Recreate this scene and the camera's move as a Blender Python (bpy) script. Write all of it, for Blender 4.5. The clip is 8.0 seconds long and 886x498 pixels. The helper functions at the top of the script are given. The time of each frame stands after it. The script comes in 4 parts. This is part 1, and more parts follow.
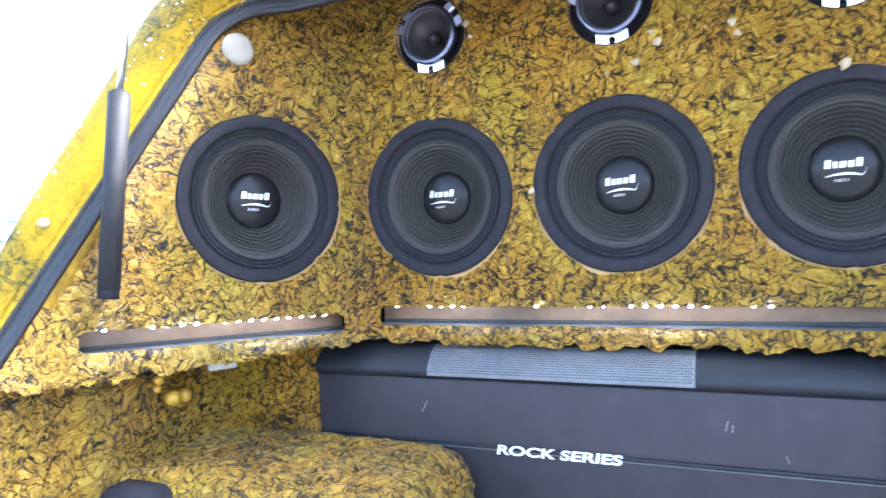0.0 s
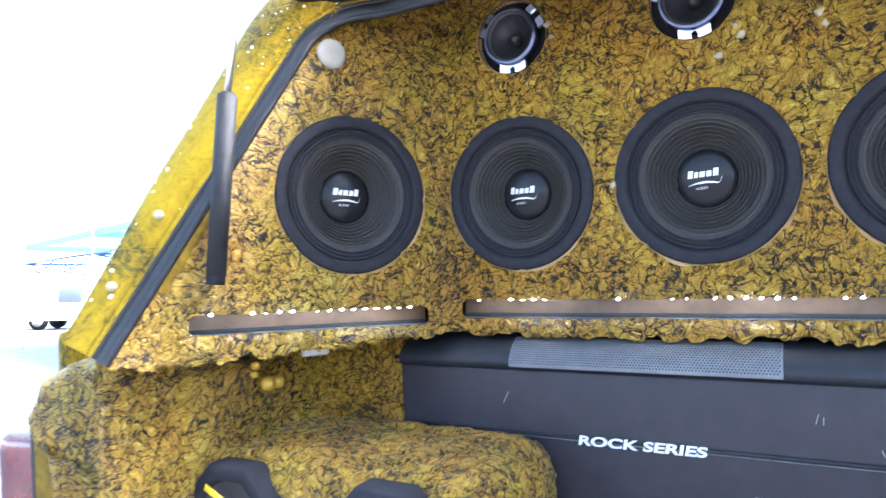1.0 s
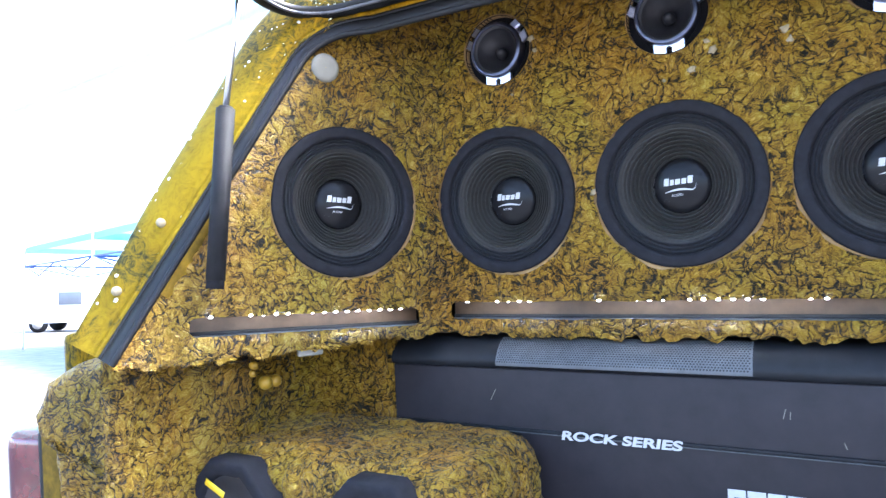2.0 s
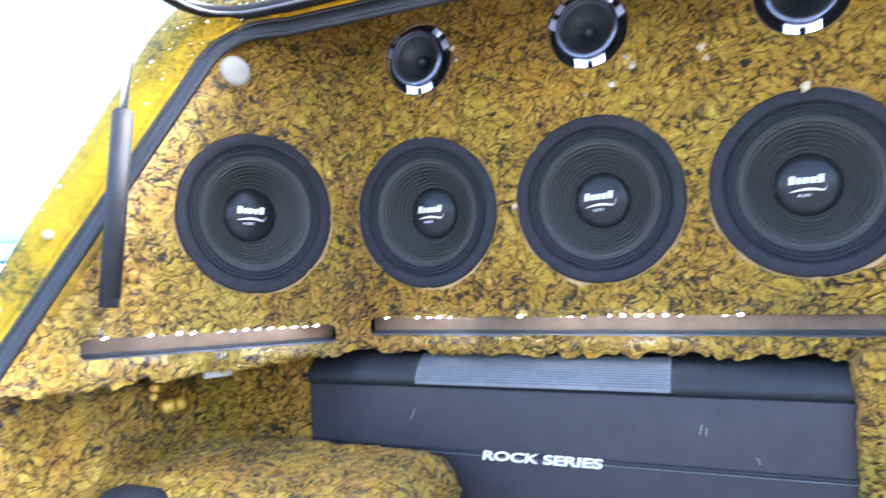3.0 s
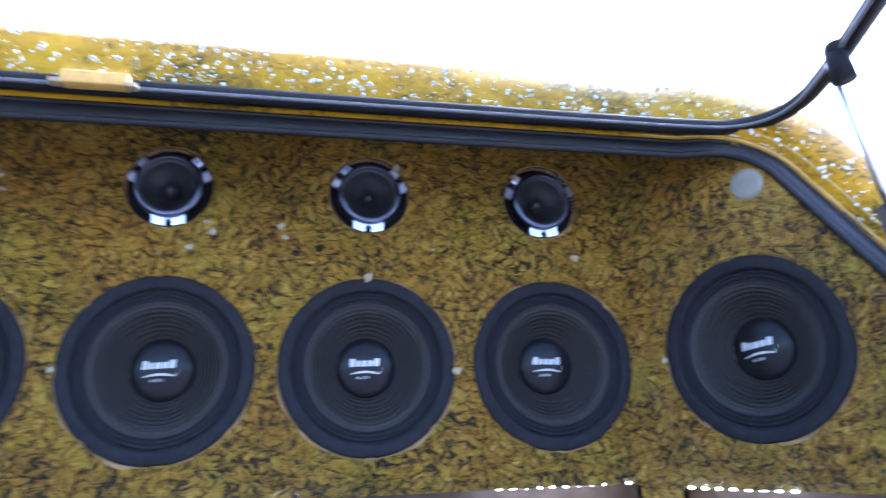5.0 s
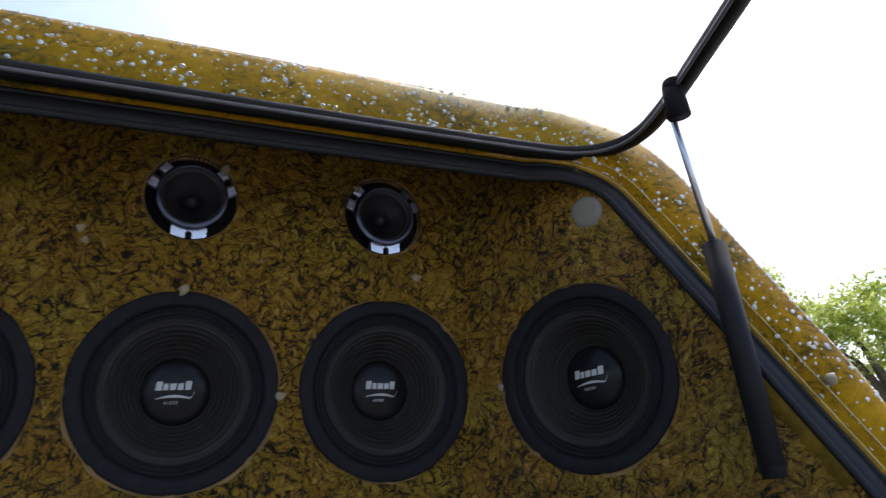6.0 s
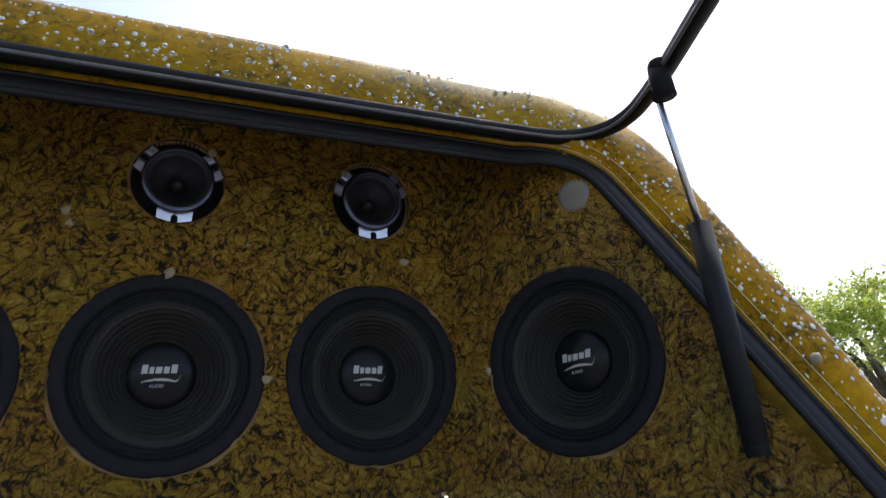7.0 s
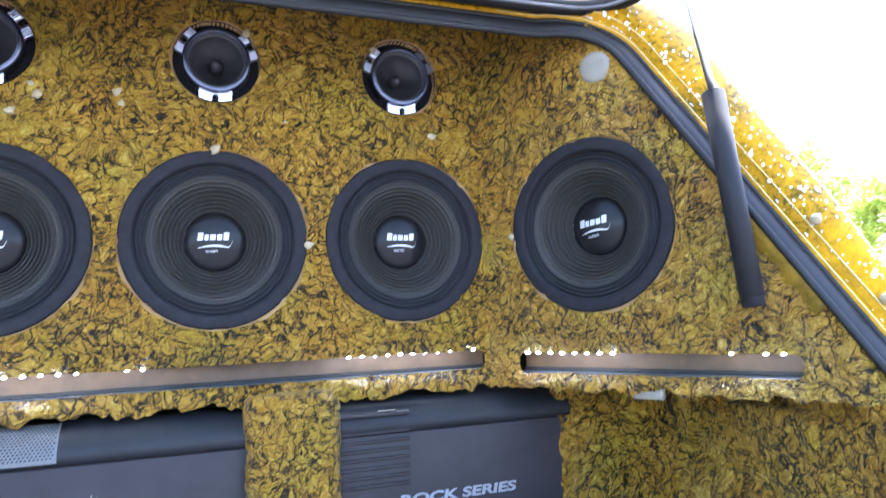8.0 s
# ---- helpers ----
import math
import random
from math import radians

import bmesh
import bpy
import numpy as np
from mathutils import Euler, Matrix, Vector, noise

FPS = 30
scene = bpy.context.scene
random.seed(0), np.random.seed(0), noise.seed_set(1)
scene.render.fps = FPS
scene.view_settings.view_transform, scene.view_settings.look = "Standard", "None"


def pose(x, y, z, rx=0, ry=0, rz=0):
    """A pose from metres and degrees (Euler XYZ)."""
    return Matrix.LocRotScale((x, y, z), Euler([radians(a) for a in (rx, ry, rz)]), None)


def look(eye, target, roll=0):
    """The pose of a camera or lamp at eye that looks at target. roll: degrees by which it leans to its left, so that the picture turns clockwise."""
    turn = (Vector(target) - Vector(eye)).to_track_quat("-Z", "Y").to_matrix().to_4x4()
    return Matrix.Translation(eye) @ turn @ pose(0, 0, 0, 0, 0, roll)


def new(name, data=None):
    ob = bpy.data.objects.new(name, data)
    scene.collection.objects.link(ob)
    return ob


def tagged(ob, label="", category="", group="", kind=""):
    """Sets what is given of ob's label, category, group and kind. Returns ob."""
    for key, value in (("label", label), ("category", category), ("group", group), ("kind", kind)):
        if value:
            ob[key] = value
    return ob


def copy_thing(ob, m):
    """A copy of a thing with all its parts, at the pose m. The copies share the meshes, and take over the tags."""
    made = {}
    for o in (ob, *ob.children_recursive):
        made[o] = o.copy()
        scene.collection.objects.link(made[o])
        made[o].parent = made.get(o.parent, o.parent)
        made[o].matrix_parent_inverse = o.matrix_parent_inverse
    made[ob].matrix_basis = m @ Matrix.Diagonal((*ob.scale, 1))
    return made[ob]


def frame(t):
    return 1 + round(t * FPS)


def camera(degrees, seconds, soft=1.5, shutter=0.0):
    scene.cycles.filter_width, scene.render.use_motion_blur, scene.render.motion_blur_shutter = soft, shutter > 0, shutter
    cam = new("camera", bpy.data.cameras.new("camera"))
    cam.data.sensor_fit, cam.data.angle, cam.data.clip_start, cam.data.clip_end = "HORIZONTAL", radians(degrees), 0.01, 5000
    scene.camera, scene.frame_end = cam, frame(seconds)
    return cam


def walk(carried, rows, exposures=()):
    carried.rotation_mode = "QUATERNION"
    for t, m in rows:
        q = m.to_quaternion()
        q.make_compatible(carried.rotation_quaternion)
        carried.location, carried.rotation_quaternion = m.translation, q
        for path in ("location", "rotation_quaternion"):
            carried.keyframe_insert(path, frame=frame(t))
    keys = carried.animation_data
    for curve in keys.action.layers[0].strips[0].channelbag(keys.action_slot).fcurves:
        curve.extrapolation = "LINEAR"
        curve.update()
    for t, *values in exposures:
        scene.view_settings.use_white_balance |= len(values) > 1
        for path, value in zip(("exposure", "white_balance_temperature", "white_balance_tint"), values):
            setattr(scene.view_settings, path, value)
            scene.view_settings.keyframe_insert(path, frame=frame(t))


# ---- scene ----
cam = camera(66.8, 8.0, soft=1.3, shutter=0.6)
PATH = [
    (0, (0.0183, -0.0409, 1.3466), (-0.8075, 1.7803, 1.3101), -2.70),
    (0.5, (0.0081, -0.0333, 1.3277), (-0.9107, 1.7432, 1.3315), -2.87),
    (1, (0.0081, -0.0787, 1.3194), (-0.9849, 1.6573, 1.3368), -2.58),
    (1.2, (0.0109, -0.0936, 1.3150), (-0.9932, 1.6360, 1.3356), -2.81),
    (2.3, (0.0474, -0.1087, 1.3286), (-0.9250, 1.6389, 1.3474), -2.77),
    (2.5, (0.0419, -0.0948, 1.3318), (-0.8900, 1.6747, 1.3485), -2.72),
    (3, (0.0390, -0.0741, 1.3346), (-0.7621, 1.7582, 1.3616), -2.66),
    (3.2, (0.0482, -0.0920, 1.3334), (-0.6592, 1.7765, 1.4249), -2.53),
    (3.3, (0.0508, -0.0953, 1.3324), (-0.5926, 1.7933, 1.4704), -2.52),
    (3.5, (0.0461, -0.0870, 1.3319), (-0.4636, 1.8334, 1.5606), -2.50),
    (4, (0.0414, -0.0661, 1.3185), (-0.1395, 1.8607, 1.8232), -1.82),
    (4.5, (0.0337, -0.0562, 1.3094), (0.1256, 1.8637, 1.8621), -1.85),
    (5, (0.0347, -0.0319, 1.3174), (0.4501, 1.8506, 1.8499), -1.85),
    (5.2, (0.0460, -0.0214, 1.3231), (0.5710, 1.8350, 1.8502), -1.98),
    (6.3, (0.1006, 0.0102, 1.3446), (0.9001, 1.7611, 1.8880), -1.99),
    (6.5, (0.1067, 0.0150, 1.3419), (0.9014, 1.7673, 1.8877), -2.14),
    (7, (0.1029, 0.0020, 1.3262), (0.8849, 1.7645, 1.8574), -2.15),
    (7.5, (0.0878, -0.0411, 1.3100), (0.8383, 1.7832, 1.6400), -2.12),
    (8, (0.0938, -0.0510, 1.3009), (0.7881, 1.8146, 1.4944), -2.27),
]
EXPOSURES = [(0.0, 4.23, 5750, 14), (0.5, 4.23, 5800, 14), (1.0, 3.83, 5800, 14), (2.4, 3.48, 5700, 14), (2.7, 3.73, 5650, 14), (3.0, 4.17, 5650, 15), (3.6, 4.52, 5050, 18), (4.0, 3.84, 4950, 18), (4.5, 3.47, 4950, 20), (5.2, 2.87, 5050, 18), (6.2, 1.18, 6500, 13), (7.1, 1.23, 6500, 13), (7.5, 2.99, 6150, 15), (8.0, 3.94, 5700, 15)]
walk(cam, [(t, look(eye, target, roll)) for t, eye, target, roll in PATH], EXPOSURES)

# ---------------------------------------------------------------- light
world = bpy.data.worlds.new("overcast_sky")
scene.world = world
world.use_nodes = True
wn = world.node_tree
sky = wn.nodes.new("ShaderNodeTexSky")
sky.sky_type = "NISHITA"
sky.sun_disc = False
sky.sun_elevation = radians(56)
sky.sun_rotation = radians(48)
sky.air_density, sky.dust_density, sky.ozone_density = 0.8, 2.5, 0.3
wn.nodes["Background"].inputs["Strength"].default_value = 0.15
# the yard slopes a little, and so does its horizon
sky_map = wn.nodes.new("ShaderNodeMapping")
sky_map.inputs["Rotation"].default_value = (radians(3.5), 0, 0)
wn.links.new(wn.nodes.new("ShaderNodeTexCoord").outputs["Generated"], sky_map.inputs["Vector"])
wn.links.new(sky_map.outputs["Vector"], sky.inputs["Vector"])
wn.links.new(sky.outputs["Color"], wn.nodes["Background"].inputs["Color"])

sun_data = bpy.data.lights.new("sun", "SUN")
sun_data.energy, sun_data.angle, sun_data.color = 1.5, radians(20), (1.0, 0.97, 0.92)
sun = new("sun", sun_data)
sun.matrix_world = look((5.5, 5.0, 11.0), (0, 0.6, 1.4))


# ---------------------------------------------------------------- materials
def material(name):
    m = bpy.data.materials.new(name)
    m.use_nodes = True
    return m, m.node_tree.nodes, m.node_tree.links, m.node_tree.nodes["Principled BSDF"]


def ramp(nodes, stops):
    r = nodes.new("ShaderNodeValToRGB")
    e = r.color_ramp.elements
    while len(e) > 1:
        e.remove(e[-1])
    e[0].position, e[0].color = stops[0][0], (*stops[0][1], 1)
    for p, c in stops[1:]:
        e.new(p).color = (*c, 1)
    return r


def tex_noise(nodes, links, vec, scale, detail=6, rough=0.6, dist=0.0):
    n = nodes.new("ShaderNodeTexNoise")
    n.inputs["Scale"].default_value, n.inputs["Detail"].default_value = scale, detail
    n.inputs["Roughness"].default_value, n.inputs["Distortion"].default_value = rough, dist
    if vec is not None:
        links.new(vec, n.inputs["Vector"])
    return n


def mixc(nodes, links, fac, a, b, blend="MIX"):
    m = nodes.new("ShaderNodeMix")
    m.data_type, m.blend_type = "RGBA", blend
    for sock, v in ((m.inputs[0], fac), (m.inputs[6], a), (m.inputs[7], b)):
        if hasattr(v, "is_linked"):
            links.new(v, sock)
        else:
            sock.default_value = v if isinstance(v, float) else (*v, 1)
    return m.outputs[2]


def simple(name, color, rough=0.5, metal=0.0, grain=0.0, scale=60.0, bump=0.0, coat=0.0):
    """A painted, plastic or metal surface with a faint blotchy variation."""
    m, n, l, b = material(name)
    b.inputs["Roughness"].default_value, b.inputs["Metallic"].default_value = rough, metal
    b.inputs["Coat Weight"].default_value = coat
    co = n.new("ShaderNodeTexCoord").outputs["Object"]
    nz = tex_noise(n, l, co, scale)
    r = ramp(n, [(0.3, [c * (1 - grain) for c in color]), (0.7, [min(1, c * (1 + grain)) for c in color])])
    l.new(nz.outputs[0], r.inputs[0])
    l.new(r.outputs[0], b.inputs["Base Color"])
    rr = n.new("ShaderNodeMapRange")
    rr.inputs[3].default_value, rr.inputs[4].default_value = max(0.02, rough - 0.12), min(1, rough + 0.12)
    nz2 = tex_noise(n, l, co, scale * 0.23)
    l.new(nz2.outputs[0], rr.inputs[0])
    l.new(rr.outputs[0], b.inputs["Roughness"])
    if bump:
        bp = n.new("ShaderNodeBump")
        bp.inputs["Strength"].default_value, bp.inputs["Distance"].default_value = 0.6, bump
        l.new(nz.outputs[0], bp.inputs["Height"])
        l.new(bp.outputs[0], b.inputs["Normal"])
    return m


def math_node(nodes, links, op, a, b=0.0, c=0.0, clamp=False):
    n = nodes.new("ShaderNodeMath")
    n.operation, n.use_clamp = op, clamp
    for k, v in enumerate((a, b, c)):
        if hasattr(v, "is_linked"):
            links.new(v, n.inputs[k])
        else:
            n.inputs[k].default_value = v
    return n.outputs[0]


def warped(nodes, links, co, scale, amount):
    w = tex_noise(nodes, links, co, scale, 3, 0.55)
    off = nodes.new("ShaderNodeVectorMath")
    off.operation = "MULTIPLY_ADD"
    links.new(w.outputs["Color"], off.inputs[0])
    off.inputs[1].default_value = (amount, amount, amount)
    links.new(co, off.inputs[2])
    return off.outputs[0]


def cell_edges(nodes, links, vec, scale, gain):
    """0 on the folds between irregular plates, 1 on the plates."""
    n = nodes.new("ShaderNodeTexVoronoi")
    n.feature = "DISTANCE_TO_EDGE"
    n.inputs["Scale"].default_value = scale
    links.new(vec, n.inputs["Vector"])
    return math_node(nodes, links, "MULTIPLY", n.outputs["Distance"], gain, clamp=True)


def veins(nodes, links, vec, scale, gain, detail=2, dist=0.8):
    """0 along thin winding creases, 1 between them."""
    nz = tex_noise(nodes, links, vec, scale, detail, 0.55, dist).outputs[0]
    off = math_node(nodes, links, "ABSOLUTE", math_node(nodes, links, "SUBTRACT", nz, 0.5))
    return math_node(nodes, links, "MULTIPLY", off, gain, clamp=True)


def crumpled_paint(name, relief=0.0180, gloss=0.40, coat=0.40):
    """A wrinkled black skin, gold rubbed over its ridges, fold shade deepened in its colour, under thin varnish."""
    m, n, l, b = material(name)
    co = n.new("ShaderNodeTexCoord").outputs["Object"]
    v = warped(n, l, warped(n, l, warped(n, l, co, 9, 0.060), 34, 0.042), 140, 0.008)
    cracks = cell_edges(n, l, v, 66, 8.0)
    fine = cell_edges(n, l, warped(n, l, v, 260, 0.003), 170, 6.0)
    gate = tex_noise(n, l, co, 24, 2, 0.5).outputs[0]
    gate = math_node(n, l, "MULTIPLY", math_node(n, l, "SUBTRACT", gate, 0.47), 5.0, clamp=True)
    cracks = math_node(n, l, "MAXIMUM", cracks, math_node(n, l, "MULTIPLY", gate, 0.7))
    wide = veins(n, l, v, 36, 15.0)
    lump = tex_noise(n, l, v, 130, 6, 0.75).outputs[0]
    lumps = math_node(n, l, "MULTIPLY_ADD", math_node(n, l, "SUBTRACT", lump, 0.5), 2.8, 0.5, clamp=True)
    h = math_node(n, l, "MULTIPLY_ADD", cracks, 0.34, math_node(n, l, "MULTIPLY", lumps, 0.34))
    h = math_node(n, l, "MULTIPLY_ADD", fine, 0.18, math_node(n, l, "MULTIPLY_ADD", wide, 0.20, h))
    # where the gold was rubbed on thickly or thinly
    blot = tex_noise(n, l, co, 6.5, 5, 0.62, 0.4).outputs[0]
    tone = math_node(n, l, "MULTIPLY_ADD", math_node(n, l, "SUBTRACT", blot, 0.46), 0.45, h)
    gold = ramp(n, [(0.34, (0.006, 0.006, 0.006)), (0.48, (0.045, 0.029, 0.008)), (0.58, (0.20, 0.112, 0.012)), (0.72, (0.41, 0.240, 0.018)), (0.90, (0.56, 0.365, 0.034)), (1.0, (0.66, 0.49, 0.10))])
    l.new(tone, gold.inputs[0])
    tint = tex_noise(n, l, co, 11, 3, 0.5).outputs[0]
    hue = ramp(n, [(0.36, (1.0, 0.86, 0.8)), (0.52, (1, 0.96, 1)), (0.68, (0.93, 1.0, 0.95))])
    l.new(tint, hue.inputs[0])
    l.new(mixc(n, l, 1.0, gold.outputs[0], hue.outputs[0], "MULTIPLY"), b.inputs["Base Color"])
    b.inputs["Roughness"].default_value = gloss
    b.inputs["Coat Weight"].default_value = coat
    b.inputs["Coat Roughness"].default_value = 0.14
    bp = n.new("ShaderNodeBump")
    bp.inputs["Strength"].default_value, bp.inputs["Distance"].default_value = 1.0, relief
    l.new(h, bp.inputs["Height"])
    l.new(bp.outputs[0], b.inputs["Normal"])
    l.new(bp.outputs[0], b.inputs["Coat Normal"])
    return m


def marbled_paint(name):
    """Smooth car paint: amber gold with dark olive brush strokes."""
    m, n, l, b = material(name)
    co = n.new("ShaderNodeTexCoord").outputs["Object"]
    v = warped(n, l, co, 7, 0.10)
    strokes = tex_noise(n, l, v, 44, 6, 0.68, 2.6).outputs[0]
    patch = tex_noise(n, l, co, 6.5, 3, 0.5, 0.9).outputs[0]
    flecks = tex_noise(n, l, warped(n, l, co, 60, 0.02), 120, 3, 0.6, 2.0).outputs[0]
    tone = math_node(n, l, "MULTIPLY_ADD", math_node(n, l, "SUBTRACT", patch, 0.5), 0.85, strokes)
    tone = math_node(n, l, "MULTIPLY_ADD", math_node(n, l, "SUBTRACT", flecks, 0.5), 0.30, tone)
    r = ramp(n, [(0.24, (0.030, 0.028, 0.008)), (0.36, (0.125, 0.080, 0.008)), (0.47, (0.31, 0.160, 0.005)), (0.70, (0.45, 0.240, 0.005))])
    l.new(tone, r.inputs[0])
    # more olive on the negative x side, and about half as bright there
    sp = n.new("ShaderNodeSeparateXYZ")
    l.new(co, sp.inputs[0])
    side = n.new("ShaderNodeMapRange")
    side.inputs[1].default_value, side.inputs[2].default_value = -0.62, -0.45
    l.new(math_node(n, l, "MULTIPLY_ADD", math_node(n, l, "SUBTRACT", strokes, 0.5), 0.3, sp.outputs[0]), side.inputs[0])
    hue = mixc(n, l, side.outputs[0], (0.48, 0.62, 1.6), (1.0, 1.0, 1.0))
    l.new(mixc(n, l, 1.0, r.outputs[0], hue, "MULTIPLY"), b.inputs["Base Color"])
    b.inputs["Roughness"].default_value = 0.38
    b.inputs["Specular IOR Level"].default_value = 0.025
    b.inputs["Coat Weight"].default_value = 0.035
    b.inputs["Coat Roughness"].default_value = 0.05
    return m


M_CRUMPLE = crumpled_paint("gold_crumpled_skin")
M_BODY = marbled_paint("gold_marbled_car_paint")
M_RUBBER = simple("black_rubber", (0.009, 0.009, 0.010), 0.54, grain=0.3, scale=40, bump=0.0006)
M_RUBBER.node_tree.nodes["Principled BSDF"].inputs["Specular IOR Level"].default_value = 0.3
M_SEALTRIM = simple("grey_rim_lip", (0.10, 0.10, 0.11), 0.3, grain=0.2, scale=60)
M_SURROUND = simple("matt_rubber_surround", (0.014, 0.015, 0.018), 0.85, grain=0.2, scale=120)
M_FRAME = simple("black_painted_basket", (0.012, 0.012, 0.015), 0.80, grain=0.25, scale=90, bump=0.0004)
M_CONE = simple("dark_grey_paper_cone", (0.030, 0.029, 0.027), 0.75, grain=0.2, scale=220, bump=0.0005)
M_CAP = simple("gloss_black_dust_cap", (0.009, 0.009, 0.010), 0.24, grain=0.2, scale=50)
M_CAP.node_tree.nodes["Principled BSDF"].inputs["Specular IOR Level"].default_value = 0.18
for _m in (M_SURROUND, M_FRAME, M_CONE):
    _m.node_tree.nodes["Principled BSDF"].inputs["Specular IOR Level"].default_value = 0.22
M_PRINT = simple("white_print", (0.46, 0.46, 0.46), 0.5, grain=0.04, scale=120)
M_CHROME = simple("chrome", (0.74, 0.77, 0.88), 0.30, metal=1.0, grain=0.08, scale=80)
M_RING = simple("dark_polished_ring", (0.16, 0.18, 0.26), 0.3, metal=1.0, grain=0.1, scale=80)
M_STEEL = simple("polished_steel", (0.7, 0.7, 0.7), 0.34, metal=1.0, grain=0.1, scale=90)
M_HORN = simple("black_horn_plastic", (0.024, 0.024, 0.028), 0.4, grain=0.2, scale=80)
M_WOOD = simple("bare_tan_plywood", (0.36, 0.22, 0.09), 0.75, grain=0.25, scale=45, bump=0.0006)
M_BROWN = simple("brown_painted_board", (0.105, 0.063, 0.033), 0.55, grain=0.3, scale=35, bump=0.0005)
M_TRIM = simple("satin_grey_aluminium_trim", (0.24, 0.27, 0.32), 0.35, metal=0.7, grain=0.15, scale=60)
M_AMP = simple("charcoal_anodised_amplifier", (0.020, 0.0175, 0.020), 0.52, metal=0.0, grain=0.18, scale=30, bump=0.0003)
M_GRILLE = simple("grey_perforated_steel", (0.10, 0.105, 0.11), 0.5, metal=0.3, grain=0.2, scale=60)
# pale colour stands in for the bright line along the folded edge
M_GUTTER = simple("pale_gutter_edge", (0.50, 0.36, 0.12), 0.14, grain=0.3, scale=90, coat=1.0)
# case metal darkened: the shoulder's shadow under the lip is put into the colour
M_AMPDARK = simple("darkened_amplifier_metal", (0.009, 0.010, 0.012), 0.55, grain=0.2, scale=60)
for _m in (M_AMP, M_AMPDARK):
    _m.node_tree.nodes["Principled BSDF"].inputs["Specular IOR Level"].default_value = 0.25
M_PLUG = simple("off_white_plug", (0.19, 0.177, 0.145), 0.55, grain=0.1, scale=60)
M_PUTTY = simple("cream_putty_chip", (0.29, 0.235, 0.14), 0.7, grain=0.15, scale=150, bump=0.0008)
M_TAPE = simple("gold_clip", (0.55, 0.34, 0.08), 0.4, grain=0.2, scale=80)
M_YELLOW = simple("yellow_sticker", (0.75, 0.55, 0.02), 0.45, grain=0.08, scale=80)
M_TRIMLINE = simple("worn_painted_flange", (0.12, 0.070, 0.004), 0.75, grain=0.5, scale=60)
M_TRIMLINE.node_tree.nodes["Principled BSDF"].inputs["Specular IOR Level"].default_value = 0.15
M_STRUT = simple("matt_grey_black_tube", (0.011, 0.011, 0.013), 0.66, grain=0.25, scale=50)
M_STRUT.node_tree.nodes["Principled BSDF"].inputs["Specular IOR Level"].default_value = 0.25
M_BEAD = simple("smooth_gold_filler", (0.36, 0.215, 0.02), 0.42, grain=0.35, scale=60, bump=0.001)
M_DARK = simple("plain_dark_matt", (0.02, 0.02, 0.02), 0.8, grain=0.3, scale=30)


def glass_material(name, tint, rough=0.0, ior=1.45):
    m, n, l, b = material(name)
    b.inputs["Base Color"].default_value = (*tint, 1)
    b.inputs["Roughness"].default_value = rough
    b.inputs["Transmission Weight"].default_value = 1.0
    b.inputs["IOR"].default_value = ior
    return m


M_GLASS = glass_material("clear_window_glass", (0.92, 0.96, 0.94))
M_WATER = glass_material("whitened_rain_water", (0.95, 0.95, 0.92), 0.02, 1.33)
# mostly opaque white: the drops' sky glint is put into their colour
M_WATER.node_tree.nodes["Principled BSDF"].inputs["Transmission Weight"].default_value = 0.25
M_LAMP = simple("red_tail_lamp_plastic", (0.10, 0.010, 0.012), 0.15, grain=0.3, scale=40, coat=1.0)

M_LED, _n, _l, _b = material("cold_white_led")
_b.inputs["Base Color"].default_value = (0.9, 0.9, 0.9, 1)
_b.inputs["Emission Color"].default_value = (0.92, 0.96, 1.0, 1)
_b.inputs["Emission Strength"].default_value = 12.0
M_LEDOFF = simple("unlit_led", (0.5, 0.48, 0.36), 0.3, grain=0.1)


# ---------------------------------------------------------------- mesh helpers
def mesh_of(name, bm, mat, smooth=True):
    me = bpy.data.meshes.new(name)
    bm.to_mesh(me)
    bm.free()
    for m in (mat if isinstance(mat, (list, tuple)) else [mat]):
        me.materials.append(m)
    if smooth:
        me.polygons.foreach_set("use_smooth", [True] * len(me.polygons))
    return me


def part(name, bm, mat, parent=None, label="", smooth=True, m=None):
    ob = new(name, mesh_of(name, bm, mat, smooth))
    if parent is not None:
        ob.parent = parent
    if m is not None:
        ob.matrix_basis = m
    return tagged(ob, label) if label else ob


def thing(name, m, label, category, group="", kind=""):
    ob = new(name)
    ob.empty_display_size = 0.05
    ob.matrix_basis = m
    return tagged(ob, label, category, group, kind)


def grid_mesh(name, pts, mat, closed_u=False, closed_v=False, smooth=True):
    """A mesh over a lattice of points, pts[i][j]."""
    nu, nv = len(pts), len(pts[0])
    verts = [tuple(p) for row in pts for p in row]
    faces = []
    for i in range(nu if closed_u else nu - 1):
        for j in range(nv if closed_v else nv - 1):
            i2, j2 = (i + 1) % nu, (j + 1) % nv
            faces.append((i * nv + j, i2 * nv + j, i2 * nv + j2, i * nv + j2))
    me = bpy.data.meshes.new(name)
    me.from_pydata(verts, [], faces)
    me.materials.append(mat)
    if smooth:
        me.polygons.foreach_set("use_smooth", [True] * len(me.polygons))
    return me


def add(name, me, parent=None, label="", m=None):
    ob = new(name, me)
    if parent is not None:
        ob.parent = parent
    if m is not None:
        ob.matrix_basis = m
    return tagged(ob, label) if label else ob


def lathe(name, profile, mat, n=72, close=False):
    """Turn (radius, height) pairs about the local z axis."""
    pts = [[(r * math.cos(a), r * math.sin(a), h) for r, h in profile] for a in [2 * math.pi * i / n for i in range(n)]]
    return grid_mesh(name, pts, mat, closed_u=True, closed_v=close)


